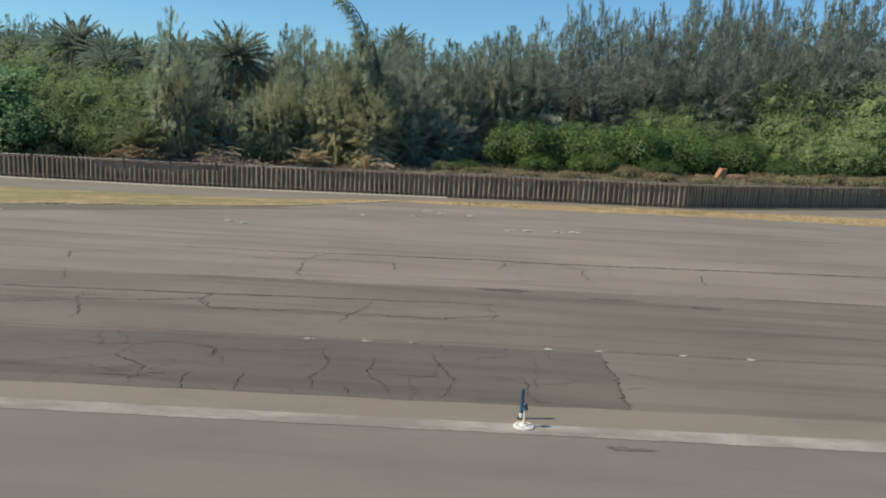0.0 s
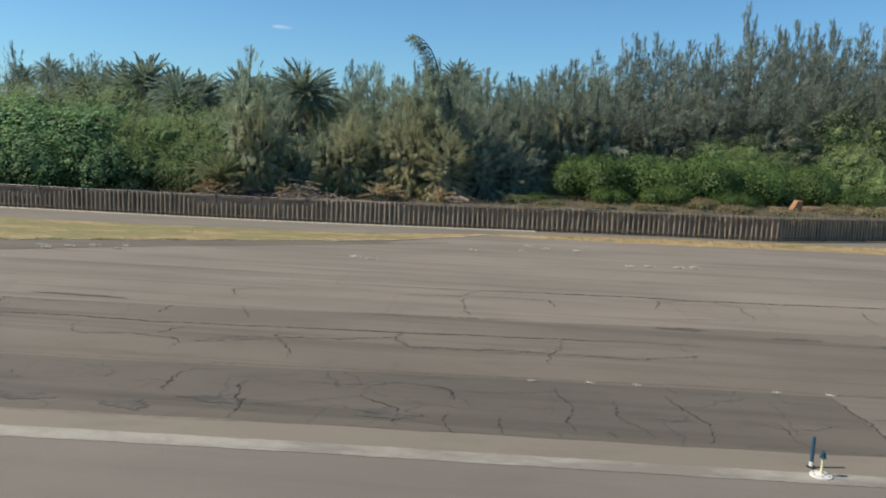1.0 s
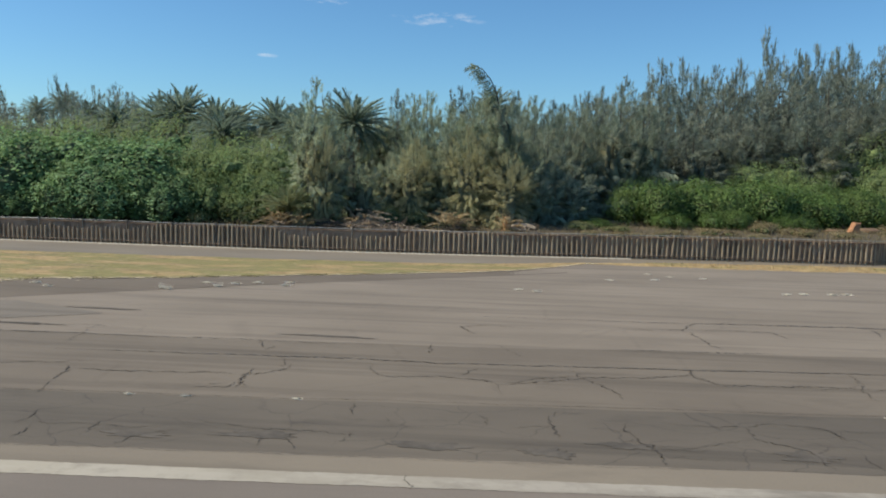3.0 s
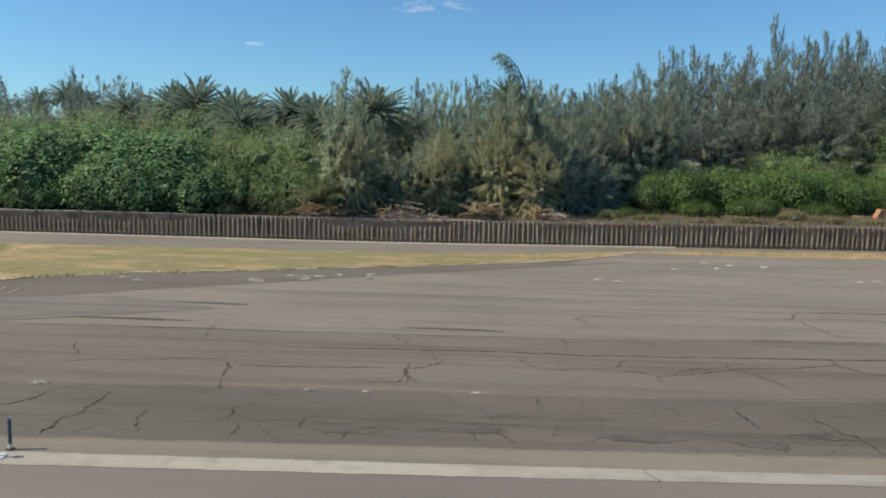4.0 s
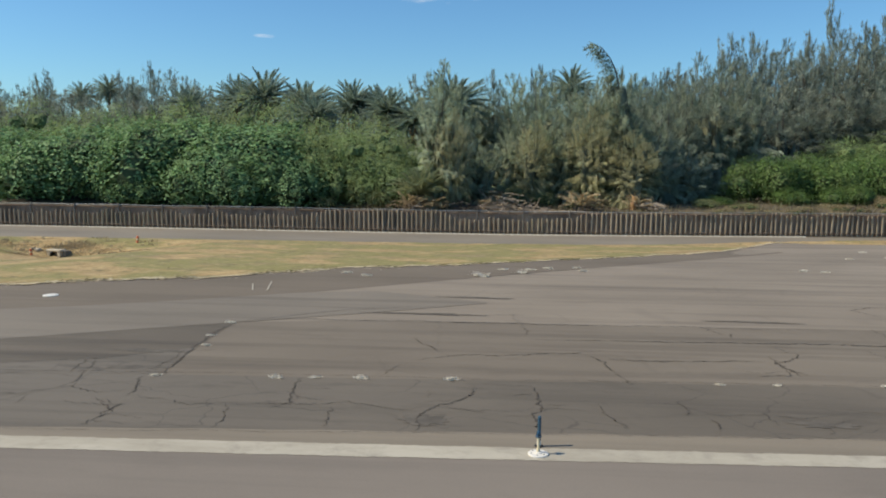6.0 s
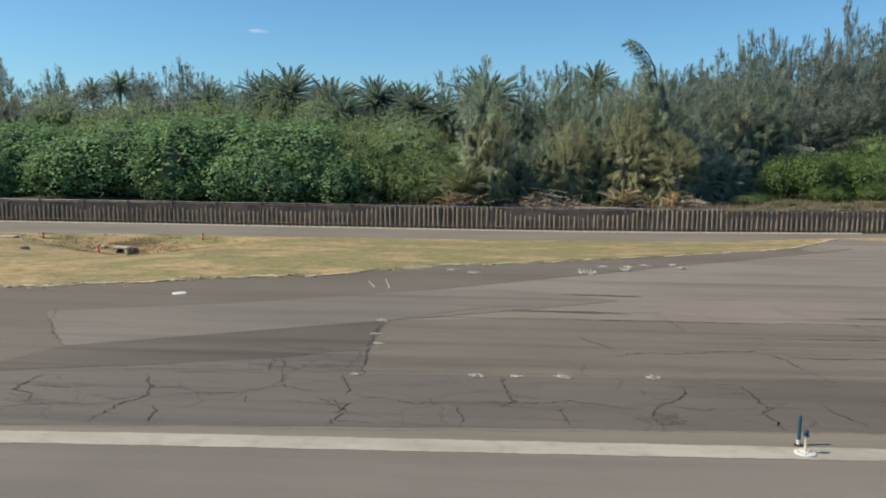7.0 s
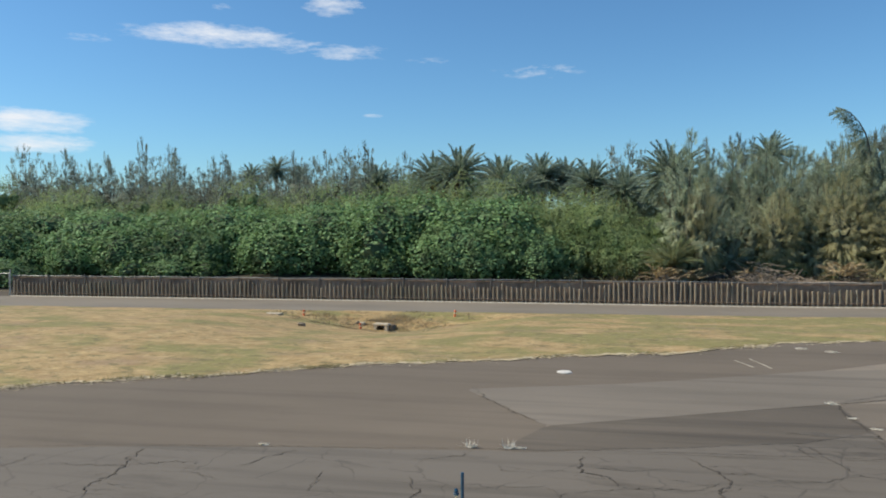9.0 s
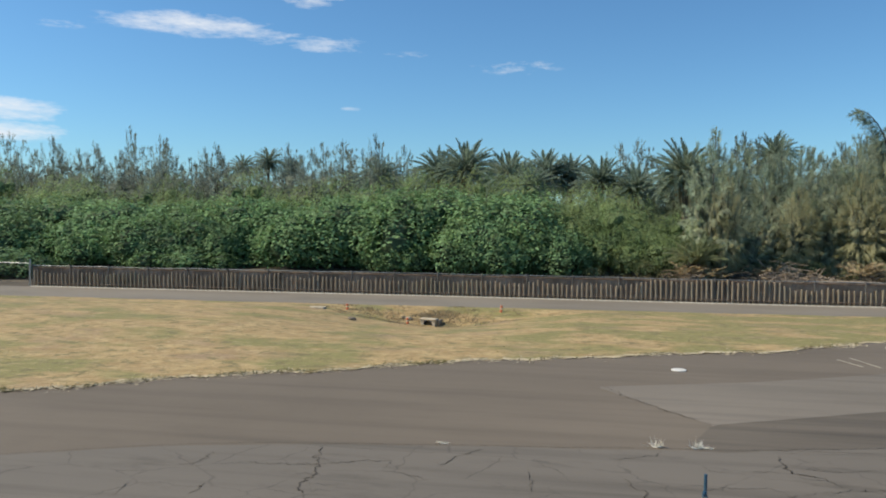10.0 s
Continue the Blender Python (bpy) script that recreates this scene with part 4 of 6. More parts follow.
rng = np.random.default_rng(11)
stops = list(np.linspace(-77, 14.3, 16))
for a, b in zip(stops, stops[1:]):
    fence_section(a, float(fence_y(a)), b, float(fence_y(b)), rng)
stops = list(np.linspace(14.3, 52.3, 7))
for a, b in zip(stops, stops[1:]):
    fence_section(a, float(fence_y(a)), b, float(fence_y(b)), rng)


def kerb_strip():
    """A low kerb with a sloping face, swept along the foot of the fence."""
    xs = np.linspace(-77, -1.0, 150)
    profile = ((-0.34, -0.02), (-0.31, 0.02), (-0.22, 0.065), (-0.12, 0.07), (-0.12, -0.02))
    y = fence_y(xs)
    v = np.stack([np.column_stack([xs, y + dy, ground_z(xs, y) + dz]) for dy, dz in profile], 1).reshape(-1, 3)
    i = np.arange(len(xs) - 1)[:, None] * 5 + np.arange(4)[None]
    q = np.stack([i, i + 5, i + 6, i + 1], 2).reshape(-1, 4)
    tagged(link("kerb", mesh_of("kerb", v, q, M_KERB)), "low pale concrete kerb at the foot of the fence", "kerb", "", "structure")


kerb_strip()


def pipe_gate(x, y):
    """The pipe gate that closes the road's end."""
    z = float(ground_z(x, y))
    ob = empty("pipe_gate", x, y, z, "closed grey pipe gate with chain-link infill", "gate", "", 176)
    bm = bmesh.new()
    lathe(bm, [(0.042, -0.3), (0.042, 1.98), (0.02, 2.02)], 10)
    part("post", bm, M_PIPE, ob, "tall galvanised gate post")
    for h in (1.72,):
        v, q = tube([(0.08 + 0.85 * i, 0, h) for i in range(8)], [0.032] * 8, 8)
        link("rail", mesh_of("rail", v, q, M_PIPE), ob)
    for d in (0.1, 6.0):
        v, q = tube([(d, 0, 0.05), (d, 0, 1.0), (d, 0, 1.72)], [0.028] * 3, 8)
        link("upright", mesh_of("upright", v, q, M_PIPE), ob)
    pieces = [tube(np.array([[c, 0.02, 0.10], [c + 1.6, 0.02, 1.70]]), [0.004] * 2, 3) for c in np.arange(0.1, 4.3, 0.16)]
    pieces += [tube(np.array([[c + 1.6, 0.03, 0.10], [c, 0.03, 1.70]]), [0.004] * 2, 3) for c in np.arange(0.1, 4.3, 0.16)]
    v, q = join(pieces)
    tagged(link("chain_link", mesh_of("chain_link", v, q, M_WIRE), ob), kind="stuff")


pipe_gate(-77.15, 49.55)


# ---- taxiway lights ----
def taxi_light(x, y):
    ob = empty("taxiway_light", x, y, 0.011, "blue taxiway edge light on a cream stem with white base", "airfield light", "taxiway edge lights")
    bm = bmesh.new()
    lathe(bm, [(0.175, -0.004), (0.175, 0.014), (0.16, 0.022), (0.07, 0.026), (0.065, 0.04), (0.03, 0.045)], 28)
    plate = part("base_plate", bm, M_WHITE, ob, "round white painted base plate")
    for i in range(6):
        bm = bmesh.new()
        a = i * math.pi / 3 + 0.3
        lathe(bm, [(0.011, 0.016), (0.011, 0.030), (0.008, 0.033)], 6, 0.125 * math.cos(a), 0.125 * math.sin(a))
        part("bolt", bm, M_POST, plate)
    bm = bmesh.new()
    lathe(bm, [(0.026, 0.03), (0.026, 0.09), (0.021, 0.10), (0.021, 0.245), (0.032, 0.25), (0.032, 0.27)], 12)
    part("stem", bm, M_CREAM, ob, "cream painted tube")
    bm = bmesh.new()
    lathe(bm, [(0.048, 0.268), (0.052, 0.275), (0.052, 0.29), (0.046, 0.295)], 14)
    part("collar", bm, M_BLUE, ob, "dark blue collar")
    bm = bmesh.new()
    lathe(bm, [(0.038, 0.293), (0.039, 0.32), (0.036, 0.345), (0.026, 0.362), (0.008, 0.368)], 16)
    part("lens", bm, M_BLUEGLASS, ob, "blue glass lens", True)
    return ob


def marker_post(x, y):
    ob = empty("marker_post", x, y, 0.008, "upright blue plastic marker tube with a pale foot", "marker post", "taxiway edge markers")
    bm = bmesh.new()
    lathe(bm, [(0.075, 0.0), (0.075, 0.012), (0.05, 0.02)], 14)
    part("foot", bm, M_DARK, ob, "dark rubber foot")
    bm = bmesh.new()
    lathe(bm, [(0.036, 0.015), (0.036, 0.09)], 12)
    part("band", bm, M_WHITE, ob, "pale reflective band")
    bm = bmesh.new()
    lathe(bm, [(0.031, 0.085), (0.031, 0.46), (0.025, 0.475)], 12)
    part("tube", bm, M_BLUE, ob)
    return ob


for x, y, dx, dy, tall in ((1.27, 11.30, -0.02, 0.30, 0.96), (-20.71, 10.40, 0.03, 0.32, 0.98), (-35.62, 9.95, 0.05, 0.25, 1.1)):
    taxi_light(x, y).scale = (0.86, 0.86, 0.96)
    marker_post(x + dx, y + dy).scale = (0.86, 0.86, tall)


# ---- the culvert and small things on the lawn ----
def culvert(x, y):
    z = float(ground_z(x, y))
    ob = empty("culvert_headwall", x, y, z, "weathered concrete drain headwall with a dark pipe mouth", "drain", "", -14)
    bm = bmesh.new()
    box(bm, -0.44, -0.22, -0.12, 0.12, -0.2, 0.28, 0.02)
    box(bm, 0.22, 0.44, -0.12, 0.12, -0.2, 0.28, 0.02)
    box(bm, -0.50, 0.50, -0.16, 0.30, 0.26, 0.37, 0.025)
    part("headwall", bm, M_CONCRETE, ob)
    bm = bmesh.new()
    ring = [(0.22 * math.cos(a), 0.20 * math.sin(a) + 0.03) for a in np.linspace(0, math.pi, 12)]
    a = [bm.verts.new((p[0], -0.13, p[1])) for p in ring]
    o = [bm.verts.new((p[0] * 1.25, -0.13, p[1] * 1.2)) for p in ring]
    b = [bm.verts.new((p[0], 0.7, p[1])) for p in ring]
    for i in range(11):
        bm.faces.new((a[i], a[i + 1], b[i + 1], b[i]))
        bm.faces.new((o[i], o[i + 1], a[i + 1], a[i]))
    bm.faces.new(b)
    part("pipe", bm, M_DARK, ob, "dark pipe mouth")
    bm = bmesh.new()
    box(bm, 0.46, 0.66, 0.05, 0.5, -0.2, 0.30, 0.03)
    part("wing_wall", bm, M_ROCK, ob, "dark grey side wall")


culvert(-45.35, 40.35)


def small_marker(x, y, h=0.42, lean=0.0):
    z = float(ground_z(x, y))
    ob = empty("marker_stake", x, y, z, "short faded orange utility marker standing in the grass", "marker", "orange markers on the lawn", 20)
    bm = bmesh.new()
    lathe(bm, [(0.075, -0.05), (0.07, h * 0.75), (0.05, h)], 10)
    body = part("body", bm, M_MARKER, ob)
    body.matrix_basis = pose(0, 0, 0, 0, lean, 0)
    bm = bmesh.new()
    lathe(bm, [(0.079, h * 0.45), (0.076, h * 0.62)], 10)
    part("band", bm, M_CREAM, body, "pale band")


small_marker(-50.3, 41.2, 0.36)
small_marker(-41.46, 42.05, 0.40, 4)
small_marker(-46.45, 39.95, 0.38, -6)


def rock(name, x, y, r, mat, label, seed, flat=0.6):
    rr = np.random.default_rng(seed)
    bm = bmesh.new()
    bmesh.ops.create_icosphere(bm, subdivisions=2, radius=r)
    for v in bm.verts:
        k = 1 + 0.35 * noise.noise(v.co * (1.6 / r) + Vector((seed, 0, 0)))
        v.co = Vector((v.co.x * k * rr.uniform(0.95, 1.05), v.co.y * k, v.co.z * k * flat))
    ob = part(name, bm, mat)
    ob.matrix_basis = pose(x, y, float(ground_z(x, y)) + r * flat * 0.35, 0, 0, seed * 37)
    return tagged(ob, label, "rock")


rock("boulder", -48.8, 37.0, 0.23, M_ROCK, "small dark grey boulder beside the drain", 3)
rock("boulder", -46.9, 40.95, 0.16, M_ROCK, "small grey boulder beside the drain", 4)
rock("boulder", -46.6, 40.85, 0.20, M_CONCRETE, "small pale boulder beside the drain", 5)
for bx, by, sx in ((-52.05, 40.5, 0.62),):
    bm = bmesh.new()
    box(bm, -sx, sx, -0.30, 0.30, -0.12, 0.015, 0.01)
    slab = part("slab", bm, M_CONCRETE)
    slab.matrix_basis = pose(bx, by, float(ground_z(bx, by)) + 0.03, 0, 0, 3)
    tagged(slab, "flat pale concrete slab set in the lawn", "slab")
bm = bmesh.new()
lathe(bm, [(0.215, 0.0), (0.215, 0.02), (0.18, 0.032)], 24)
cap = part("round_cover", bm, M_WHITE)
cap.matrix_basis = pose(-34.45, 21.35, 0.006)
tagged(cap, "round white painted cover lying on dark asphalt", "cover")
for x, y, a, half in ((-29.05, 23.65, 107, 0.60), (-28.55, 23.8, 101, 0.85)):
    bm = bmesh.new()
    box(bm, -half, half, -0.022, 0.022, 0.0, 0.006)
    mk = part("paint_mark", bm, M_LINE)
    mk.matrix_basis = pose(x, y, 0.014, 0, 0, a)
    tagged(mk, "short faded white paint mark on asphalt", "road marking", "paint marks")


# ---- vegetation ----
def ironwood(name, H, R, tips, seed, needles, mat, lean=0.0, leaders=7, rivals=(0.66, 0.97)):
    """An ironwood: a tapered trunk with limbs and many feathery plumes of needles, upright above and hanging below."""
    r = np.random.default_rng(seed)
    ob = empty(name, 0, 0, 0, "", "tree")
    n = 14
    u = np.linspace(0, 1, n)
    sway = np.cumsum(r.normal(size=(n, 2)), axis=0) * 0.05
    trunk = np.stack([sway[:, 0] + lean * H * u ** 5, sway[:, 1], H * 0.97 * (u - (0.10 * u ** 8 if lean else 0))], 1)
    wood = [tube(trunk, (0.013 if lean else 0.015) * H * (1 - u) ** (0.8 if lean else 1.25) + 0.010, 8)]
    P0, P1, RAD = [], [], []
    # the trunk and its rival leaders, each with its own narrow crown
    shoots = [(trunk, H, 0.72 * R)]
    for i in range(leaders):
        az, d = (i + r.random()) * 2 * math.pi / leaders, R * r.uniform(0.35, 0.8)
        top, foot = H * r.uniform(*rivals), r.uniform(0.04, 0.22)
        w = np.clip((u - foot) / (1 - foot), 0, 1) ** 0.7
        line = np.stack([trunk[:, 0] + d * math.cos(az) * w, trunk[:, 1] + d * math.sin(az) * w, u * top], 1)
        shoots.append((line, top, R * r.uniform(0.45, 0.66)))
        wood.append(tube(line[::3], (0.006 * H * (1 - u) ** 1.4 + 0.008)[::3], 4))
    for k, (line, top, rad) in enumerate(shoots):
        lead = 0.2 if lean else 0.3
        number = int(0.95 * tips * (lead if k == 0 else (1 - lead) / leaders))
        for i in range(number):
            s = 0.03 + (0.60 if lean and k == 0 else 0.94) * ((i + r.random()) / number) ** 0.86
            az = r.uniform(0, 2 * math.pi)
            env = rad * min(1.0, 2.8 * (1 - s) + 0.12) ** 0.8 * min(1.0, 0.8 + s) * r.uniform(0.75, 1.2)
            c = np.array([np.interp(s, u, line[:, m]) for m in range(3)])
            out = np.array([math.cos(az), math.sin(az), 0.0])
            far = env * math.sqrt(r.uniform(0.25, 1.0))
            run = H * r.uniform(0.06, 0.13) * (1.7 - 0.95 * s)
            d = out * r.uniform(0.25, 0.8) * (1.15 - 0.75 * s) + np.array([0, 0, min(1.0, -0.75 + 1.9 * s) + r.uniform(-0.2, 0.2)])
            d = d / np.linalg.norm(d)
            a = c + out * max(0.0, far - 0.35 * run) + np.array([0, 0, 0.35 * run * max(0.0, 0.6 - s)])
            b = a + d * run
            b[2] = min(max(b[2], 0.02 * H), top * 0.998)
            P0.append(a)
            P1.append(b)
            RAD.append(0.0235 * H * (0.92 - 0.39 * s) * r.uniform(0.65, 1.35))
            if i % 14 == 0:
                wood.append(tube(np.array([c - [0, 0, 0.03 * H * (1 - s)], (c + a) / 2, a, b]), [0.003 * H * (1.2 - s), 0.002 * H * (1.2 - s), 0.0015 * H * (1.2 - s), 0.006], 3))
        if not (lean and k == 0):
            P0.append(np.array([*line[-3][:2], top * 0.87]))
            P1.append(np.array([*line[-1][:2], top]))
            RAD.append(0.011 * H)
    for i in range(56 if lean else 0):
        # wind-combed twigs that stream from the bent leader
        s = 0.60 + 0.39 * (i + r.random()) / 56
        c = np.array([np.interp(s, u, trunk[:, m]) for m in range(3)]) + r.normal(size=3) * [0.04, 0.08, 0.04]
        P0.append(c)
        P1.append(c + np.array([-1.0, r.normal() * 0.35, -0.30 + r.normal() * 0.18]) * H * r.uniform(0.05, 0.14) * (1.35 - 0.7 * s))
        RAD.append(0.0065 * H)
    P0, P1, RAD = np.array(P0), np.array(P1), np.array(RAD)
    size = (np.linalg.norm(P1 - P0, axis=1) * RAD) ** 0.8
    pick = r.choice(len(P0), needles, p=size / size.sum())
    f = r.beta(1.3, 1.15, needles)
    spread = RAD[pick] * np.clip(np.sin(np.pi * np.clip(f * 0.86 + 0.14, 0, 1)) ** 0.8, 0.10, 1)
    q = P0[pick] + (P1 - P0)[pick] * f[:, None]
    radial = unit(r.normal(size=(needles, 3)))
    q = q + radial * (spread * np.sqrt(r.uniform(0.1, 1.0, needles)))[:, None]
    s = q[:, 2] / H
    axis = unit((P1 - P0)[pick])
    droop = np.clip(1.35 - 1.65 * s, -0.30, 1.2) + r.normal(size=needles) * 0.25
    way = unit(axis * 0.75 + radial * 0.35 - np.stack([0 * s, 0 * s, droop], 1) + r.normal(size=(needles, 3)) * 0.15)
    length = r.uniform(0.024, 0.058, needles) * H * np.clip(1.2 - 0.55 * s, 0.5, 1.1)
    width = r.uniform(0.0029, 0.0060, needles) * H * (1.55 if needles < 5000 else 1.0) * np.clip(1.3 - 0.45 * s, 0.75, 1.2)
    # each spray turns its flat side outwards and up
    heart = np.stack([np.interp(s, u, trunk[:, m]) for m in range(2)] + [q[:, 2]], 1)
    face = unit(0.7 * radial + 1.0 * unit(q - heart) + np.array([-0.40, -0.25, 0.45]) + r.normal(size=(needles, 3)) * 0.28)
    side = unit(np.cross(way, face))
    h = width[:, None] / 2
    needle_v = np.stack([q - side * h, q + side * h, q + way * length[:, None]], 1).reshape(-1, 3)
    needle_f = np.arange(len(needle_v)).reshape(-1, 3)
    v, f3 = join(wood)
    link("trunk", mesh_of("trunk", v, f3, M_BARK), ob)
    link("crown", mesh_of("crown", needle_v, needle_f, mat), ob)
    # the dense heart of each shoot, shade of the crown's gaps put into its colour
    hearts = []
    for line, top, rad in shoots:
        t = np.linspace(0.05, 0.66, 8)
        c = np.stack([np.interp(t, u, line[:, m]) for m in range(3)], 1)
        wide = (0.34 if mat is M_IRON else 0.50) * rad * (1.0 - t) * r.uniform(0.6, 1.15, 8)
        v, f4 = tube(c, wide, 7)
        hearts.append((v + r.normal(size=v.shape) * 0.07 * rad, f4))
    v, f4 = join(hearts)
    link("inner_foliage", mesh_of("inner_foliage", v, f4, M_HEART if mat is M_IRON else M_DRYHEART), ob, None, "inner twigs and needles coloured dark as shade")
    return ob


def lobes_of(r, rx, ry, h, n):
    """Overlapping rounded masses that make one uneven dome."""
    out = []
    for i in range(n):
        a, d = r.uniform(0, 2 * math.pi), math.sqrt(r.uniform(0, 1)) * 0.72
        cx, cy = rx * d * math.cos(a), ry * d * math.sin(a)
        top = h * (1 - 0.55 * d * d) * r.uniform(0.78, 1.05)
        rad = r.uniform(0.20, 0.38) * min(rx, ry) + 0.11 * h
        out.append((cx, cy, max(rad * 0.6, top - rad * 0.9), rad, rad * r.uniform(0.85, 1.1)))
        if top > 2.2 * rad:
            out.append((cx * 1.15, cy * 1.15, top * 0.42, rad * 1.1, rad * 1.15))
    return out


def shrub(name, rx, ry, h, lobes, count, size, slim, seed, mat, glossy_up=0.5, inner=None):
    """A dense shrub: stems, an inner mass coloured as the shade between leaves, and a shell of single leaves on uneven
    lobes.
    """
    r = np.random.default_rng(seed)
    ob = empty(name, 0, 0, 0, "", "shrub")
    L = lobes_of(r, rx, ry, h, lobes)
    wt2 = np.array([l[3] * l[4] for l in L])
    wt2 /= wt2.sum()
    C = np.array([l[:3] for l in L])
    Q = np.array([[l[3], l[3], l[4]] for l in L])
    pick = r.choice(len(L), count, p=wt2)
    d = unit(r.normal(size=(count, 3)) + np.array([-0.15, -0.40, 0.30]))
    depth = np.where(r.random(count) < 0.70, r.uniform(0.88, 1.12, count), r.uniform(0.60, 0.92, count))
    lump = 1 + 0.22 * np.sin(d[:, 0] * 5 + pick) * np.sin(d[:, 1] * 6 + pick * 2) + 0.08 * np.sin(d[:, 2] * 11 + pick)
    p = C[pick] + d * Q[pick] * (depth * lump)[:, None]
    keep = p[:, 2] > 0.1
    inside = np.zeros(count, bool)
    for c, q in zip(C, Q):
        inside |= (((p - c) / (q * (0.72 if inner is M_SHADE else 0.60))) ** 2).sum(1) < 1
    keep &= ~inside
    p, d = p[keep], d[keep]
    nrm = unit(d * 1.0 + np.array([-0.25, 0, 0.8 * glossy_up]) + r.normal(size=d.shape) * 0.42)
    v, f = leaves(p, nrm, r.uniform(0.7, 1.3, len(p)) * size, r, slim)
    link("foliage", mesh_of("foliage", v, f, mat), ob)
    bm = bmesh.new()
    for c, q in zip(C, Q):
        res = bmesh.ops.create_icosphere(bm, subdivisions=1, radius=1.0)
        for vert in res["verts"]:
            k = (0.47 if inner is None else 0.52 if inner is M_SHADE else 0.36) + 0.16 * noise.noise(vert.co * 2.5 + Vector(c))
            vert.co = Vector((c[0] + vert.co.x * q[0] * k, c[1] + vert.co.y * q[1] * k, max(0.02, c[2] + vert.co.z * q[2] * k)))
    part("inner_mass", bm, inner or M_INNER, ob, "dense inner foliage coloured dark as shade")
    pieces = []
    for i in range(9):
        a = r.uniform(0, 2 * math.pi)
        b = np.array([rx * 0.5 * math.cos(a), ry * 0.5 * math.sin(a), 0.0])
        t = C[r.integers(len(L))]
        m = (b + t) / 2 + r.normal(size=3) * 0.3
        pieces.append(tube(np.array([b - [0, 0, 0.2], m, t]), [0.07, 0.05, 0.02], 5))
    v, q = join(pieces)
    link("branchwork", mesh_of("branchwork", v, q, M_BARK), ob)
    return ob


def frond_mesh(length, droop, seed, mat, leaflets=38, slim=0.15):
    """One feather frond along +x: a slightly arched rib with two rows of narrow leaflets."""
    r = np.random.default_rng(seed)
    u = np.linspace(0, 1, 6)
    rib = np.stack([length * (u - 0.10 * droop * u ** 2), np.zeros(6), length * (0.10 * u - droop * 0.50 * u ** 2.0)], 1)
    v0, q0 = tube(rib, 0.035 * (1 - u) + 0.008, 3)
    tri0 = np.concatenate([q0[:, [0, 1, 2]], q0[:, [0, 2, 3]]])
    s = np.repeat(np.linspace(0.14, 1.0, leaflets), 2)
    side = np.tile([1.0, -1.0], leaflets)
    p = np.stack([np.interp(s, u, rib[:, i]) for i in range(3)], 1)
    w = unit(np.stack([0.85 + 0.2 * s, side * (0.75 - 0.35 * s), 0.22 - 0.30 * droop + r.normal(size=len(s)) * 0.12], 1))
    ln = length * slim * np.clip(np.sin(np.pi * np.clip(s * 0.92 + 0.06, 0, 1)) + 0.3, 0.25, 1.1) * r.uniform(0.85, 1.15, len(s))
    v1, f1 = blades(p, w, ln, np.full(len(s), 0.105), r)
    v, f = join([(v0, tri0), (v1, f1)])
    return mesh_of("frond", v, f, mat)


FRONDS = [frond_mesh(3.7, d, 50 + i, M_PALM) for i, d in enumerate((0.50, 0.75, 1.05))]
DEAD_FROND = frond_mesh(2.9, 1.8, 60, M_DEADPALM, 22, 0.20)


def palm(name, trunk_h, scale, count, seed, dead=10, low=-0.70, kinds=FRONDS):
    """A date palm: scarred trunk, a round crown of stiff radiating fronds and a skirt of dead ones."""
    r = np.random.default_rng(seed)
    ob = empty(name, 0, 0, 0, "", "palm")
    u = np.linspace(0, 1, 14)
    pts = np.stack([0.12 * np.sin(3 * u), 0.1 * np.sin(2 * u + 1), trunk_h * u - 0.3 * (1 - u)], 1)
    v, q = tube(pts, 0.26 + 0.03 * np.cos(np.arange(14) * 2.4) + 0.12 * (u > 0.85), 9)
    link("trunk", mesh_of("trunk", v, q, M_PALMBARK), ob)
    for i in range(count):
        a = i * 137.508 + r.uniform(-12, 12)
        e = math.degrees(math.asin(0.98 - (0.98 - low) * i / count)) + r.uniform(-7, 7)
        k = int(np.clip(3 * i / count, 0, 2))
        fr = link("frond", kinds[k], ob)
        fr.matrix_basis = pose(0, 0, trunk_h, 0, 0, a) @ pose(0, 0, 0, r.uniform(-30, 30), -e, 0) @ Matrix.Diagonal((scale * r.uniform(0.85, 1.1),) * 3 + (1,))
    for i in range(dead):
        fr = link("dead_frond", DEAD_FROND, ob, None, "dry brown hanging frond")
        fr.matrix_basis = pose(0, 0, trunk_h - 0.2, 0, 0, i * 360 / dead + r.uniform(-15, 15)) @ pose(0, 0, 0, 0, 28 + r.uniform(0, 25), 0) @ Matrix.Diagonal((scale * 0.8,) * 3 + (1,))
    return ob


def stand(ob, x, y, rz=0.0, sx=1.0, sz=1.0, sink=0.1, label="", group="", tilt=0.0):
    """Puts a copy of a plant on the ground."""
    c = copy_thing(ob, pose(x, y, float(ground_z(x, y)) - sink, 0, tilt, rz) @ Matrix.Diagonal((sx, sx, sz, 1)))
    return tagged(c, label, "", group)


def retire(*obs):
    """Takes the master plants away once their copies stand."""
    for ob in obs:
        for o in list(ob.children_recursive) + [ob]:
            bpy.data.objects.remove(o)


rng = np.random.default_rng(5)
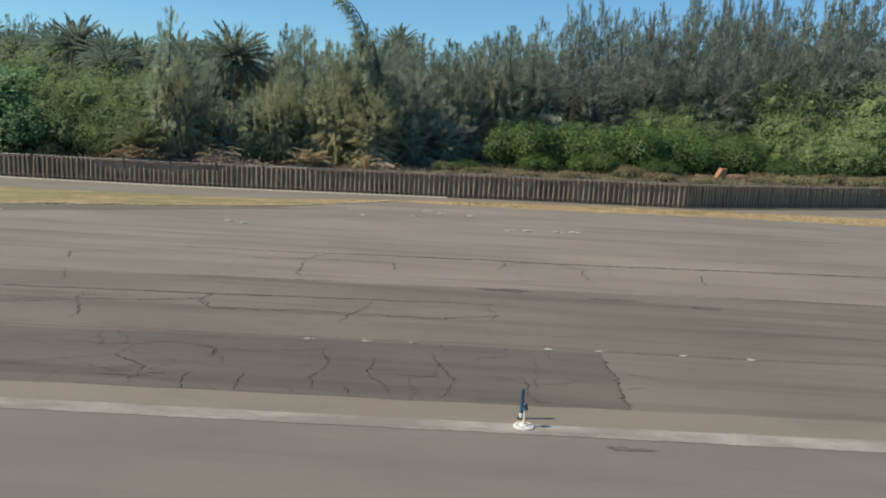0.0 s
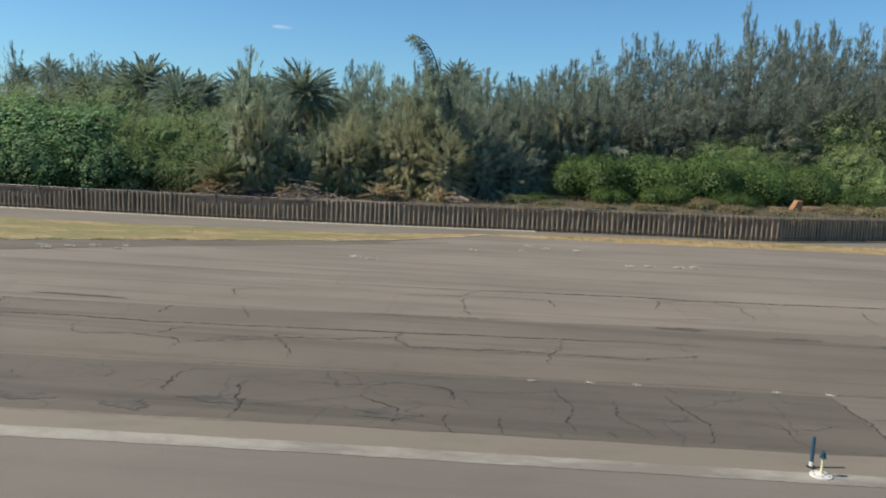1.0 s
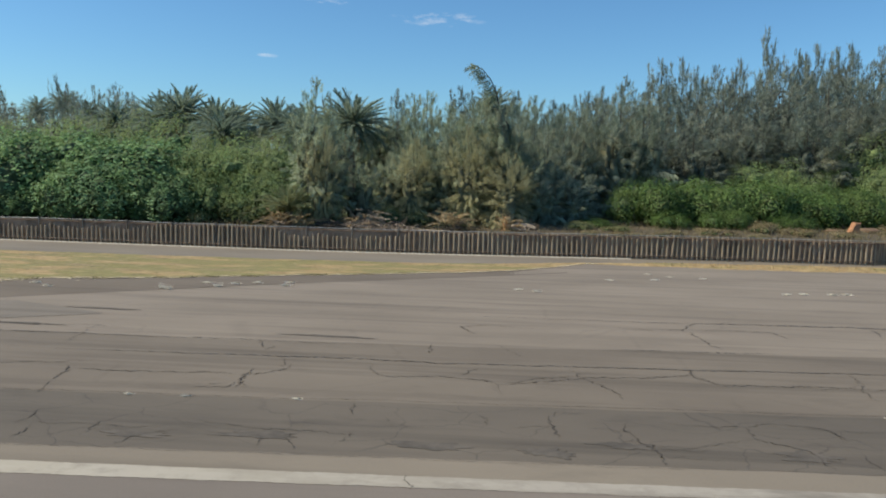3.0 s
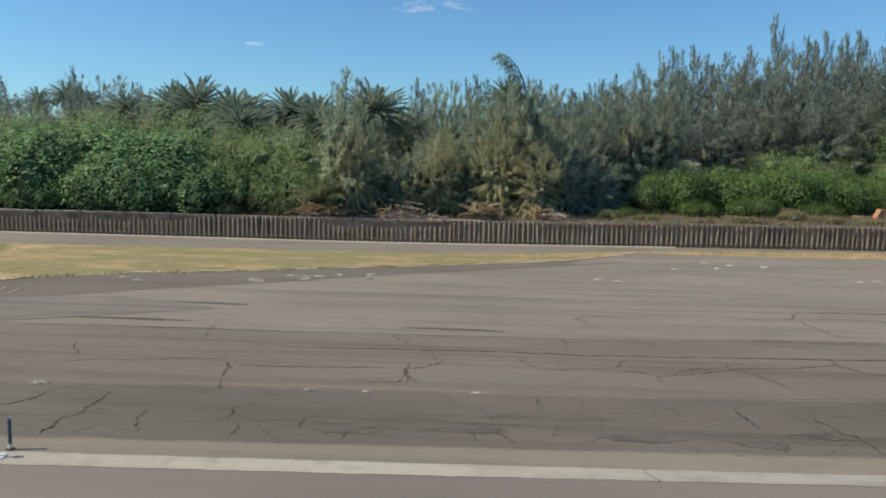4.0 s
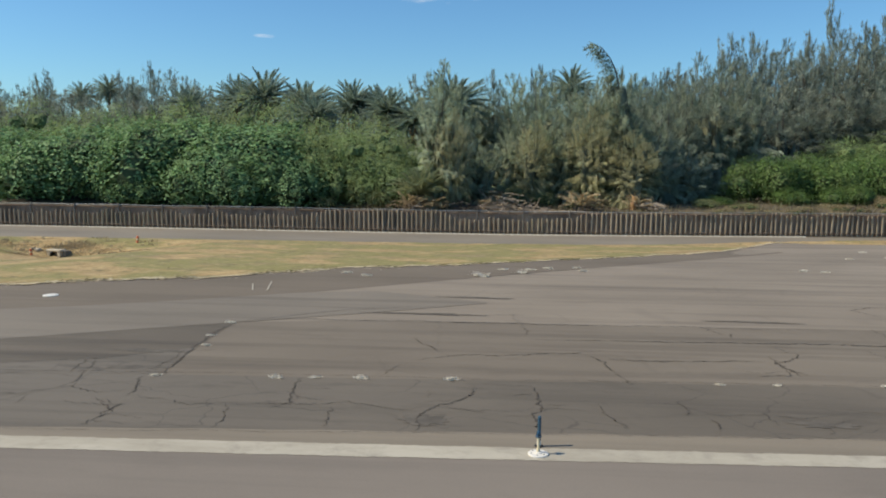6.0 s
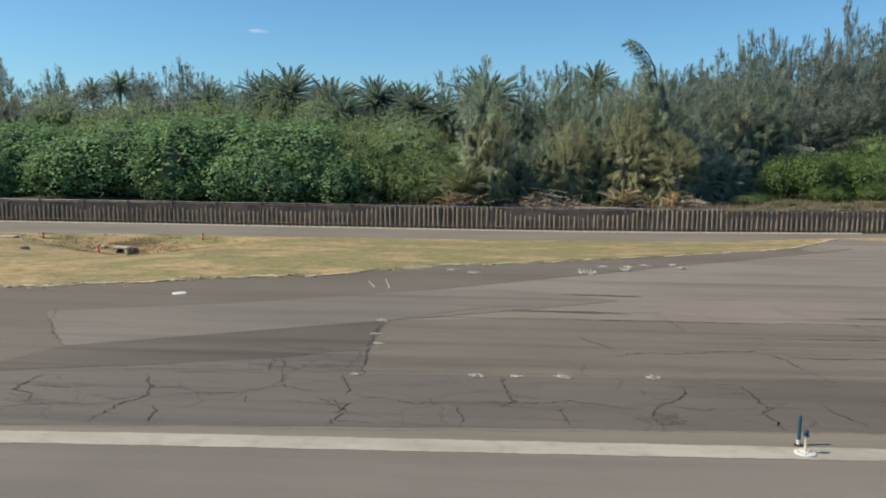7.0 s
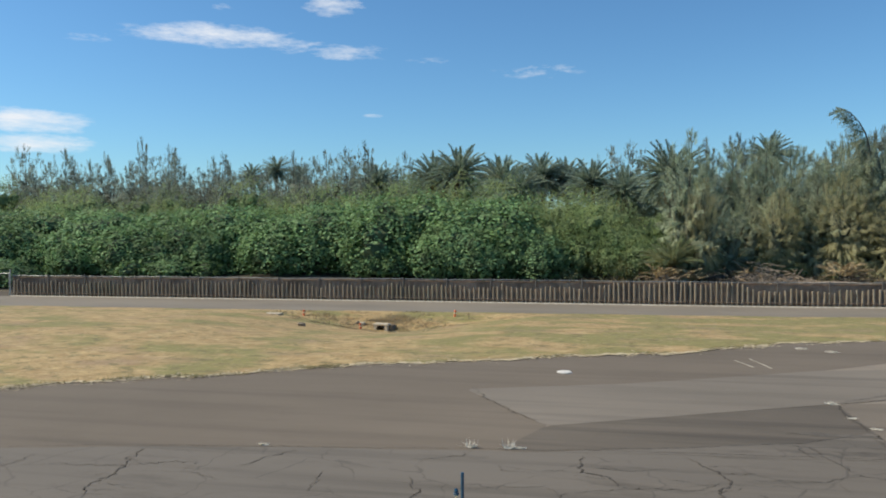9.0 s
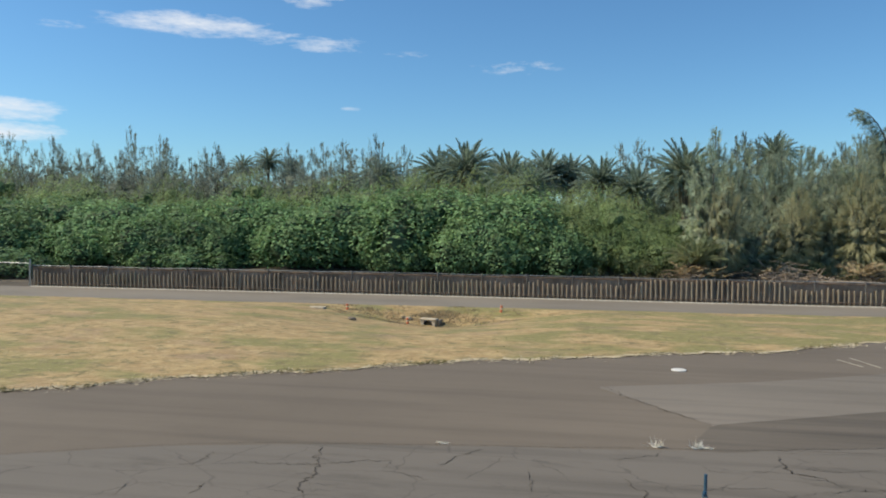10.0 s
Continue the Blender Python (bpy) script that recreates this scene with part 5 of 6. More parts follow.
# ironwoods: six grown forms, copied
GREEN = [ironwood("ironwood_tree", 20.0, 4.6, 200, 21, 9500, M_IRON), ironwood("ironwood_tree", 20.0, 4.0, 170, 22, 9000, M_IRON),
         ironwood("ironwood_tree", 20.0, 5.2, 230, 23, 10500, M_IRON), ironwood("ironwood_tree", 20.0, 3.0, 130, 24, 7000, M_IRON)]
BROWN = [ironwood("ironwood_tree", 13.0, 3.2, 180, 31, 10000, M_IRON_BROWN), ironwood("ironwood_tree", 13.0, 2.6, 150, 32, 9000, M_IRON_BROWN),
         ironwood("ironwood_tree", 13.0, 3.8, 220, 33, 11000, M_IRON_BROWN)]
LEANER = ironwood("ironwood_tree", 13.0, 3.6, 260, 34, 20000, M_IRON_BROWN, -0.25, 5, (0.45, 0.60))
DARK = [ironwood("ironwood_tree", 13.0, 3.3, 190, 37, 10000, M_IRON_MID)]
TAN = [ironwood("ironwood_tree", 9.0, 3.0, 380, 35, 18000, M_IRON_TAN, 0.0, 6, (0.72, 0.97)), ironwood("ironwood_tree", 9.0, 2.6, 340, 36, 16500, M_IRON_TAN, 0.0, 5, (0.70, 0.95))]
BACK = [ironwood("ironwood_tree", 20.0, 4.8, 150, 25, 3700, M_IRON), ironwood("ironwood_tree", 20.0, 4.2, 140, 26, 3600, M_IRON), ironwood("ironwood_tree", 20.0, 5.2, 160, 27, 3900, M_IRON), ironwood("ironwood_tree", 20.0, 3.2, 110, 28, 3600, M_IRON)]
G_IRON = "ironwood trees behind the fence"


def iron(kind, x, y, top, wide=1.0, label="tall grey-green ironwood tree with feathery drooping needles"):
    h = top - float(ground_z(x, y)) + 0.1
    tall = 13.0 if kind in BROWN + DARK else 20.0
    stand(kind, x, y, rng.uniform(-50, 50), wide * (0.75 + 0.25 * h / tall), h / tall, 0.1, label, G_IRON, rng.uniform(-2, 2))


BROWN_LABEL = "dry olive-brown ironwood tree with drooping feathery needles"
# near row, dry and brownish
for x, y, top, w, k in ((-25.8, 67, 12.4, 0.95, 1), (-24.6, 69.5, 9.2, 0.9, 0), (-22.3, 71, 5.2, 0.9, 2), (-18.6, 79, 9.6, 0.9, 0),
                        (-20.0, 74, 6.4, 0.9, 2), (-16.7, 80, 12.8, 1.0, 2), (-17.2, 74, 8.6, 0.9, 1), (-14.3, 73, 9.3, 1.0, 0), (-11.2, 76, 11.9, 1.0, 2),
                        (-8.0, 73.5, 8.2, 1.1, 2), (-7.9, 85, 13.7, 1.0, 0), (-7.2, 80, 11.4, 1.0, 1), (-4.6, 78, 9.6, 1.0, 0), (-2.6, 84, 10.8, 1.0, 2), (0.2, 86, 10.4, 1.0, 1), (-5.2, 74, 6.0, 1.0, 2), (-1.8, 76, 5.6, 1.0, 0)):
    if x > -7.5:
        iron(DARK[0], x, y, top, w)
    else:
        iron(BROWN[k], x, y, top, w, BROWN_LABEL)
stand(LEANER, -9.4, 73.4, 0, 0.95, 1.32, 0.1, "parched tan-green ironwood tree with a windblown leaning top", G_IRON, 0)
for x, y, top, w, k in ((-12.2, 71.6, 8.9, 0.95, 0), (-8.6, 70.4, 6.7, 1.1, 1), (-24.6, 66.4, 8.2, 0.75, 1), (-17.6, 72.0, 7.6, 0.8, 0)):
    h = top - float(ground_z(x, y)) + 0.1
    stand(TAN[k], x, y, rng.uniform(-50, 50), w, h / 9.0, 0.1, "parched tan-green ironwood tree with drooping needles", G_IRON, rng.uniform(-3, 3))
# tall wood on the east
for x, y, top, w, k in ((-21.0, 90, 14.1, 0.7, 3), (-14.7, 108, 16.5, 0.8, 1), (-2.6, 95, 13.8, 0.8, 0), (2.9, 112, 16.7, 0.8, 1), (5.6, 116, 18.0, 0.8, 3), (9.4, 121, 20.3, 0.9, 0), (13.6, 124, 19.8, 0.9, 2),
                        (17.0, 128, 23.9, 0.9, 1), (19.8, 127, 24.2, 0.9, 0), (23.0, 130, 23.3, 0.8, 3), (25.1, 128, 23.1, 0.9, 2), (27.2, 125, 22.2, 0.9, 1), (30.8, 132, 25.0, 0.9, 0),
                        (38.8, 143, 32.2, 0.75, 3)) + ((36.0, 134, 25.5, 1.0, 2), (41.4, 138, 27.5, 0.9, 1), (40.0, 130, 24.8, 1.0, 0), (44.2, 136, 28.1, 0.9, 2), (46.1, 132, 26.9, 0.9, 1),
                        (50.5, 138, 28.9, 1.0, 0), (54.8, 136, 28.0, 1.0, 2), (59.1, 135, 27.9, 1.0, 1), (61.8, 133, 28.4, 1.0, 0), (64.0, 130, 27.6, 1.0, 2), (68.5, 130, 28.5, 1.0, 1), (73, 131, 28.0, 1.0, 0), (78, 130, 29.0, 1.0, 2)):
    iron(GREEN[k], x, y, top, w)
for i in range(22):
    x = -9 + i * 3.6 + rng.uniform(-1, 1)
    iron(GREEN[i % 3], x, 99 + 0.16 * max(0, x) + rng.uniform(-3, 4), 10.0 + 0.16 * max(0, x) + rng.uniform(-1.5, 2.0), 1.3)
for i in range(18):
    x = 0 + i * 4.6 + rng.uniform(-1, 1)
    iron(BACK[(i + 1) % 3], x, 113 + 0.12 * max(0, x) + rng.uniform(-3, 3), 14.6 + 0.20 * min(50, max(0, x)) + rng.uniform(-1.5, 1.2), 1.25)
for i in range(14):
    x = -26 + i * 2.6 + rng.uniform(-0.8, 0.8)
    iron(BROWN[i % 3] if i < 6 else DARK[0], x, 90 + rng.uniform(-3, 4), 12.0 + 0.06 * (x + 26) + rng.uniform(-1.0, 1.0), 1.25, BROWN_LABEL if i < 6 else "tall grey-green ironwood tree with feathery drooping needles")
# far wood on the west
for x, y, top, w, k in ((-176.5, 172, 25.2, 1.1, 1), (-168, 168, 20.5, 1.2, 0), (-157.9, 162, 22.9, 0.9, 0), (-153.8, 160, 21.1, 0.9, 2), (-146.8, 156, 19.4, 0.9, 3), (-147.5, 162, 21.7, 0.7, 1), (-142.3, 156, 19.7, 0.9, 0),
                        (-138.6, 160, 19.7, 1.0, 2), (-148.3, 180, 27.3, 0.6, 3), (-137.0, 165, 20.8, 1.0, 0), (-130.1, 160, 22.8, 0.9, 1), (-127.5, 160, 21.3, 0.9, 2), (-123.6, 156, 18.0, 1.0, 0), (-124.5, 165, 18.1, 1.0, 2),
                        (-123.3, 170, 20.9, 0.7, 3), (-118.7, 165, 21.4, 0.8, 1), (-113, 158, 17.0, 1.1, 2)) + ((-104, 157, 17.2, 1.1, 0), (-97.5, 156, 20.3, 0.7, 3), (-92, 150, 17.5, 1.1, 2), (-85.0, 136, 17.2, 0.9, 0), (-86.1, 146, 19.3, 1.0, 2),
                        (-82.2, 146, 19.8, 1.0, 1), (-79, 139, 17.0, 1.0, 0), (-75.8, 136, 17.2, 0.9, 1), (-72, 133, 15.6, 1.0, 2), (-60.5, 88, 14.4, 0.45, 3), (-68.5, 137, 18.0, 0.7, 0), (-65.9, 117, 14.5, 0.9, 1), (-62, 112, 12.9, 1.0, 2), (-31.2, 100, 14.4, 0.75, 0), (-29.2, 100, 14.9, 0.7, 1), (-27.4, 104, 13.2, 0.8, 2)):
    iron(BACK[k], x, y, top, w, "distant dark ironwood tree with a spiky top")
for i in range(28):
    x = -185 + i * 5.1 + rng.uniform(-1.5, 1.5)
    iron(BACK[i % 4], x, 150 + rng.uniform(-6, 10) + 0.10 * (-100 - x) * (x < -100), 14.8 + rng.uniform(-2, 2.2) + 0.016 * max(0, -x - 90), 1.35, "distant dark ironwood tree with a spiky top")
for i in range(24):
    x = -186 + i * 6.1 + rng.uniform(-1.5, 1.5)
    iron(BACK[i % 4], x, 143 + rng.uniform(-3, 3), 13.6 + rng.uniform(-1.2, 1.2), 1.9, "distant dark ironwood tree with a spiky top")
for i in range(11):
    x = -64 + i * 5.8 + rng.uniform(-1, 1)
    iron(BACK[i % 3], x, 124 + rng.uniform(-4, 6), 11.0 + rng.uniform(-1, 1.2), 1.4)

# date palms
PALMS = [palm("date_palm", 9.5, 1.0, 105, 41), palm("date_palm", 11.5, 1.05, 110, 42), palm("date_palm", 9.5, 0.95, 100, 43, 14), palm("date_palm", 15.0, 1.0, 95, 45), palm("date_palm", 18.5, 1.1, 80, 46)]
HEIGHTS = (9.5, 11.5, 9.5, 15.0, 18.5)
for x, y, z, s, k in ((-51.9, 103, 11.3, 1.1, 1), (-56.2, 106, 11.0, 1.0, 1), (-45.3, 98, 10.6, 1.05, 0), (-41.0, 110, 11.0, 1.0, 1), (-34.0, 95, 10.1, 1.0, 2), (-25.5, 84.8, 9.6, 1.12, 2), (-10.3, 110, 14.3, 0.92, 3), (-111.8, 180, 18.6, 1.0, 4),
                      (-118.5, 180, 16.8, 0.95, 4), (-37.7, 113, 11.2, 0.95, 1), (-47.5, 112, 12.2, 0.95, 1), (-67.1, 115, 11.0, 0.95, 1), (-23.6, 98, 9.6, 0.85, 0), (-30.2, 92, 8.4, 0.9, 2), (-61.0, 110, 9.8, 0.9, 0), (-42.5, 92, 8.6, 0.9, 2), (-105, 178, 16.5, 0.9, 4)):
    c = stand(PALMS[k], x, y, rng.uniform(0, 360), s * 1.18, s, 0.1, "date palm with a round crown of arching grey-green fronds", "date palms")
    c.location.z = min(z - HEIGHTS[k] * s, float(ground_z(x, y)))
retire(*PALMS)

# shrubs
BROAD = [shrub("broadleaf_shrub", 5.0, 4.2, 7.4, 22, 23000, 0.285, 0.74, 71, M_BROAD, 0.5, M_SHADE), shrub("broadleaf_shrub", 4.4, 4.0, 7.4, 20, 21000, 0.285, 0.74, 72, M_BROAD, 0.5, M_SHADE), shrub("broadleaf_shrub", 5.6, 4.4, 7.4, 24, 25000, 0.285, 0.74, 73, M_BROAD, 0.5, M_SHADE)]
for x, y, top, w, k in ((-97, 71.5, 6.3, 1.2, 0), (-90, 73, 6.6, 1.2, 2), (-83.5, 72.0, 6.2, 1.15, 1), (-77.0, 75.5, 6.4, 1.15, 0), (-70.5, 74.5, 6.8, 1.15, 1), (-65.0, 72.5, 6.1, 1.1, 2), (-59.5, 72.0, 6.7, 1.15, 0), (-53.8, 71.5, 7.5, 1.15, 1),
                        (-48.2, 72.0, 7.6, 1.2, 2), (-42.6, 71.5, 7.1, 1.1, 0),
                        (-93, 67.8, 4.6, 0.85, 1), (-86, 68.2, 4.0, 0.8, 2), (-79.5, 69.4, 4.7, 0.85, 0), (-73.6, 70.2, 4.9, 0.8, 2), (-53.0, 68.2, 3.0, 0.6, 1), (-45.4, 67.4, 4.8, 0.8, 0), (-40.6, 67.6, 4.4, 0.75, 2)):
    g = float(ground_z(x, y))
    stand(BROAD[k], x, y, rng.uniform(-45, 45), w * 1.16, (top - g) / 7.4, 0.15, "dense shrub with broad glossy dark green leaves", "broadleaf shrubs behind the fence")
LOWBROAD = [shrub("low_shrub", 2.3, 1.9, 3.2, 9, 5200, 0.24, 0.74, 75, M_BROAD, 0.5, M_SHADE), shrub("low_shrub", 2.0, 1.8, 3.2, 8, 4600, 0.24, 0.74, 76, M_BROAD, 0.5, M_SHADE)]
for x, y, top in ((-76.2, 66.3, 1.6), (-73.4, 66.0, 1.9), (-70.6, 66.8, 1.2), (-84.5, 57.5, 1.6), (-88.5, 58.0, 2.2), (-92.5, 57.0, 1.9), (-96.5, 58.0, 2.6)):
    stand(LOWBROAD[int(-x) % 2], x, y, rng.uniform(0, 360), 1.3, (top - float(ground_z(x, y))) / 3.2, 0.12, "low shrub with broad glossy dark green leaves", "broadleaf shrubs behind the fence")
FINE = [shrub("fine_leaf_shrub", 5.5, 4.5, 7.0, 18, 12500, 0.21, 0.5, 81, M_FINE, 0.8, M_PALEINNER), shrub("fine_leaf_shrub", 4.6, 4.2, 7.0, 15, 11200, 0.21, 0.5, 82, M_FINE, 0.8, M_PALEINNER)]
for x, y, top, w, k in ((-53.0, 80, 8.2, 1.0, 0), (-48.0, 80, 9.0, 1.05, 1), (-42.0, 78, 8.1, 1.0, 0), (-36.5, 78, 7.2, 1.0, 1), (-31.8, 76, 5.9, 1.0, 0), (-37.6, 70.6, 6.5, 0.85, 1), (-33.8, 69.8, 5.4, 0.8, 0), (-30.6, 68.6, 3.8, 0.7, 1), (-27.4, 75.0, 4.6, 0.6, 0), (-59, 83, 8.0, 1.0, 1), (-65, 88, 8.2, 1.0, 0), (-72, 92, 8.0, 1.05, 1), (-80, 97, 9.3, 1.1, 0),
                        (-90, 92, 8.7, 1.1, 1), (-100, 90, 8.2, 1.1, 0), (-108, 93, 8.6, 1.1, 1), (-116, 95, 9.6, 1.1, 0), (-33.5, 84, 7.0, 1.0, 0)) + ((-84, 86, 7.2, 1.0, 1), (-95, 84, 7.0, 1.0, 0),
                        (22.5, 98, 5.9, 0.85, 0), (26.0, 98, 6.7, 0.85, 1), (29.5, 97, 5.0, 0.8, 0), (34.2, 104, 9.3, 0.7, 1), (40.0, 104, 10.0, 1.0, 0), (45.0, 103, 10.3, 1.0, 1), (51.0, 100, 10.1, 1.0, 0), (57, 100, 10.5, 1.05, 1), (48.0, 94, 6.0, 0.9, 0), (42.5, 92, 5.0, 0.8, 1), (38.0, 96, 6.0, 0.8, 0), (54, 92, 6.0, 0.9, 1), (63, 98, 10.5, 1.1, 0)):
    g = float(ground_z(x, y))
    stand(FINE[k], x, y, rng.uniform(-45, 45), w * (1.05 if x < 35 else 1.2), (top - g) / (6.1 if x < 0 else 5.9), 0.15, "feathery light green shrub with fine leaves", "light green shrubs")
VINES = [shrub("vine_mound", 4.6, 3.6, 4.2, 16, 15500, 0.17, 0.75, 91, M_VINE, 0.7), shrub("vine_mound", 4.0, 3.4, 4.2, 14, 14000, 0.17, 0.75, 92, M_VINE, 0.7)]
for x, y, top, w, k in ((5.4, 76.5, 4.7, 1.0, 0), (10.2, 77, 4.9, 1.15, 1), (15.4, 78, 5.0, 1.15, 0), (20.6, 79, 4.7, 1.1, 1), (26.2, 80.5, 4.2, 1.0, 0), (6.5, 73.6, 1.9, 0.6, 1), (12, 74, 2.2, 0.65, 0), (18, 74.6, 2.0, 0.65, 1), (31, 80, 2.6, 0.9, 1), (23.5, 84, 5.0, 0.9, 0), (12, 84, 5.2, 0.9, 1), (30, 88, 4.6, 0.9, 0), (-0.4, 73.0, 1.0, 0.5, 1)):
    g = float(ground_z(x, y))
    stand(VINES[k], x, y, rng.uniform(-45, 45), w, (top - g) / 4.2, 0.15, "bright green mound of broad vine leaves", "vine mounds behind the fence")
LOW = [shrub("low_bush", 1.5, 1.2, 1.4, 10, 2600, 0.13, 0.4, 95, M_OLIVE), shrub("dry_bush", 1.5, 1.1, 0.9, 12, 1700, 0.17, 0.25, 96, M_SCRUB)]
for x, y, top, w, k in ((-13.6, 68.5, 0.5, 1.2, 0), (-24.0, 66.0, 0.9, 1.1, 0), (-16.5, 70.5, 1.2, 1.4, 0), (-2.0, 70, 0.8, 1.2, 0), (1.2, 69, 0.5, 1.1, 0), (-31.5, 67.2, 1.3, 1.2, 0), (-35.6, 66.2, 0.7, 1.0, 0), (-19.2, 68.6, 1.8, 1.3, 0)):
    stand(LOW[k], x, y, rng.uniform(0, 360), w, (top - float(ground_z(x, y))) / 1.4, 0.1, "small dull green bush", "low bushes behind the fence")
for i in range(34):
    x = -3 + i * 1.7 + rng.uniform(-0.6, 0.6)
    y = 64.5 + 0.32 * max(0, x) + rng.uniform(-2.0, 3.5)
    stand(LOW[1], x, y, rng.uniform(0, 360), rng.uniform(0.8, 1.7), rng.uniform(0.35, 0.75) * (1.0 if x < 14 else 0.75 if 18 < x < 28 else 1.6), 0.08, "dry brown-green scrub bush", "dry scrub behind the fence")
retire(*GREEN, *BACK, *BROWN, *DARK, *TAN, LEANER, *BROAD, *LOWBROAD, *FINE, *VINES, *LOW)


# ---- dead wood and debris behind the fence ----
def brush_pile(x, y, rx, h, count, seed, mat, label):
    """A heap of crossed dry branches."""
    r = np.random.default_rng(seed)
    pieces = []
    for i in range(count):
        a = r.uniform(0, math.pi)
        c = np.array([r.normal() * rx * 0.45, r.normal() * 0.7, abs(r.normal()) * h * 0.45])
        ln = r.uniform(0.5, 1.5)
        d = np.array([math.cos(a), math.sin(a) * 0.6, r.normal() * 0.28])
        m = c + r.normal(size=3) * 0.10
        p = np.array([c - d * ln, m, c + d * ln * r.uniform(0.6, 1)])
        p[:, 2] = np.maximum(p[:, 2], 0.02)
        pieces.append(tube(p, [0.035 * r.uniform(0.5, 1.3), 0.028, 0.010], 5))
    v, q = join(pieces)
    ob = link("deadwood_heap", mesh_of("deadwood_heap", v, q, mat), None, pose(x, y, float(ground_z(x, y))))
    tagged(ob, label, "brush pile", "heaps of dead wood", "stuff")


brush_pile(-20.4, 65.2, 2.4, 1.3, 130, 201, M_DEADWOOD, "heap of bleached dead branches")
brush_pile(-17.8, 65.0, 1.8, 0.6, 70, 202, M_DEADWOOD, "low heap of bleached dead branches")
brush_pile(-23.6, 64.8, 1.4, 0.9, 60, 203, M_BARK, "heap of dark dead branches")
brush_pile(-27.6, 64.6, 1.4, 0.9, 60, 204, M_DEADWOOD, "heap of dry branches under a young palm")
brush_pile(-6.9, 68.0, 1.1, 0.8, 45, 205, M_DEADWOOD, "heap of bleached dead branches")
brush_pile(-13.4, 66.5, 1.4, 0.5, 35, 206, M_BARK, "scattered dark dead branches")


HEAP_FROND = frond_mesh(2.6, 0.55, 61, M_DEADPALM, 24, 0.22)


def frond_heap(x, y, count, seed, s=0.75):
    r = np.random.default_rng(seed)
    ob = empty("frond_heap", x, y, float(ground_z(x, y)), "heap of fallen dry yellow palm fronds", "dead fronds")
    for i in range(count):
        fr = link("frond", HEAP_FROND, ob)
        fr.matrix_basis = pose(r.normal() * 0.4, r.normal() * 0.4, r.uniform(0.3, 0.9), r.uniform(-30, 30), r.uniform(-45, 0), r.uniform(0, 360)) @ Matrix.Diagonal((s, s, s, 1))


frond_heap(-13.45, 66.9, 26, 211, 0.72)
frond_heap(-21.0, 65.4, 18, 215, 0.55)
frond_heap(-8.9, 67.4, 12, 212, 0.45)


def fallen_trunk(x, y, seed):
    """A broken palm trunk, rotten and orange, with torn fibres."""
    r = np.random.default_rng(seed)
    ob = empty("palm_stump", x, y, float(ground_z(x, y)), "broken orange-brown palm stump with torn fibres", "tree stump")
    u = np.linspace(0, 1, 8)
    v, q = tube(np.stack([0.1 * u, 0 * u, 1.25 * u - 0.1], 1), 0.30 + 0.05 * np.cos(np.arange(8) * 2.1) - 0.08 * u, 9)
    link("trunk", mesh_of("trunk", v, q, M_ORANGE_WOOD), ob)
    n = 160
    a = r.uniform(0, 2 * math.pi, n)
    b = np.stack([0.26 * np.cos(a), 0.26 * np.sin(a), r.uniform(0.1, 1.25, n)], 1)
    w = unit(np.stack([np.cos(a), np.sin(a), r.uniform(-0.9, 1.1, n)], 1))
    v, f = blades(b, w, r.uniform(0.25, 0.7, n), np.full(n, 0.05), r)
    link("torn_fibre", mesh_of("torn_fibre", v, f, M_DEADPALM), ob, None, "torn straw-coloured fibres")


fallen_trunk(-8.7, 68.4, 221)
v, q = tube([(-1.0, 0, 0.42), (-0.4, 0.1, 0.62), (0.4, 0.1, 0.55), (1.1, 0, 0.34)], [0.20, 0.24, 0.23, 0.19], 10)
tagged(link("log", mesh_of("log", v, q, M_DEADWOOD), None, pose(-7.2, 67.7, float(ground_z(-7.2, 67.7)) - 0.12, 0, 0, -8)), "pale weathered log lying on dead branches", "log")
v, q = tube([(-2.2, 0, 0.16), (-0.7, 0.05, 0.22), (0.9, 0, 0.20), (2.3, 0.1, 0.14)], [0.10, 0.12, 0.11, 0.08], 8)
tagged(link("log", mesh_of("log", v, q, M_DEADWOOD), None, pose(-14.6, 64.2, float(ground_z(-14.6, 64.2)), 0, 0, -3)), "long thin pale fallen trunk lying on the ground", "log")

# young palm in front of the shrubs
young = palm("young_palm", 1.5, 0.74, 60, 44, 0, 0.42, [frond_mesh(3.7, d, 64 + i, M_YOUNGPALM) for i, d in enumerate((0.45, 0.7, 1.0))])
stand(young, -27.3, 64.9, 40, 1.0, 1.0, 0.1, "young date palm with green upright fronds", "date palms")
retire(young)
frond_heap(-27.9, 64.4, 26, 213, 0.62)
frond_heap(-26.2, 64.2, 14, 214, 0.6)

# red soil heap with an orange block
rock("soil_mound", 22.4, 74.8, 0.9, M_SOIL, "low heap of red-brown soil", 231, 0.22)
rock("soil_mound", 20.0, 73.6, 0.6, M_SOIL, "low heap of red-brown soil", 232, 0.22)
rock("soil_mound", 26.0, 75.8, 1.1, M_SOIL, "low heap of red-brown soil", 233, 0.3)
bm = bmesh.new()
box(bm, -0.45, 0.45, -0.32, 0.32, -0.2, 0.95, 0.10)
for v in bm.verts:
    if v.co.z > 0.5:
        v.co.x = v.co.x * 0.6 + 0.22
for v in bm.verts:
    v.co += 0.12 * noise.noise_vector(v.co * 2.2)
blk = part("clay_block", bm, M_CLAY)
blk.matrix_basis = pose(23.9, 74.4, float(ground_z(23.9, 74.4)) + 0.1, 0, 4, 15) @ Matrix.Diagonal((1.15, 1.0, 0.95, 1))
tagged(blk, "upright broken orange block in red soil", "block")


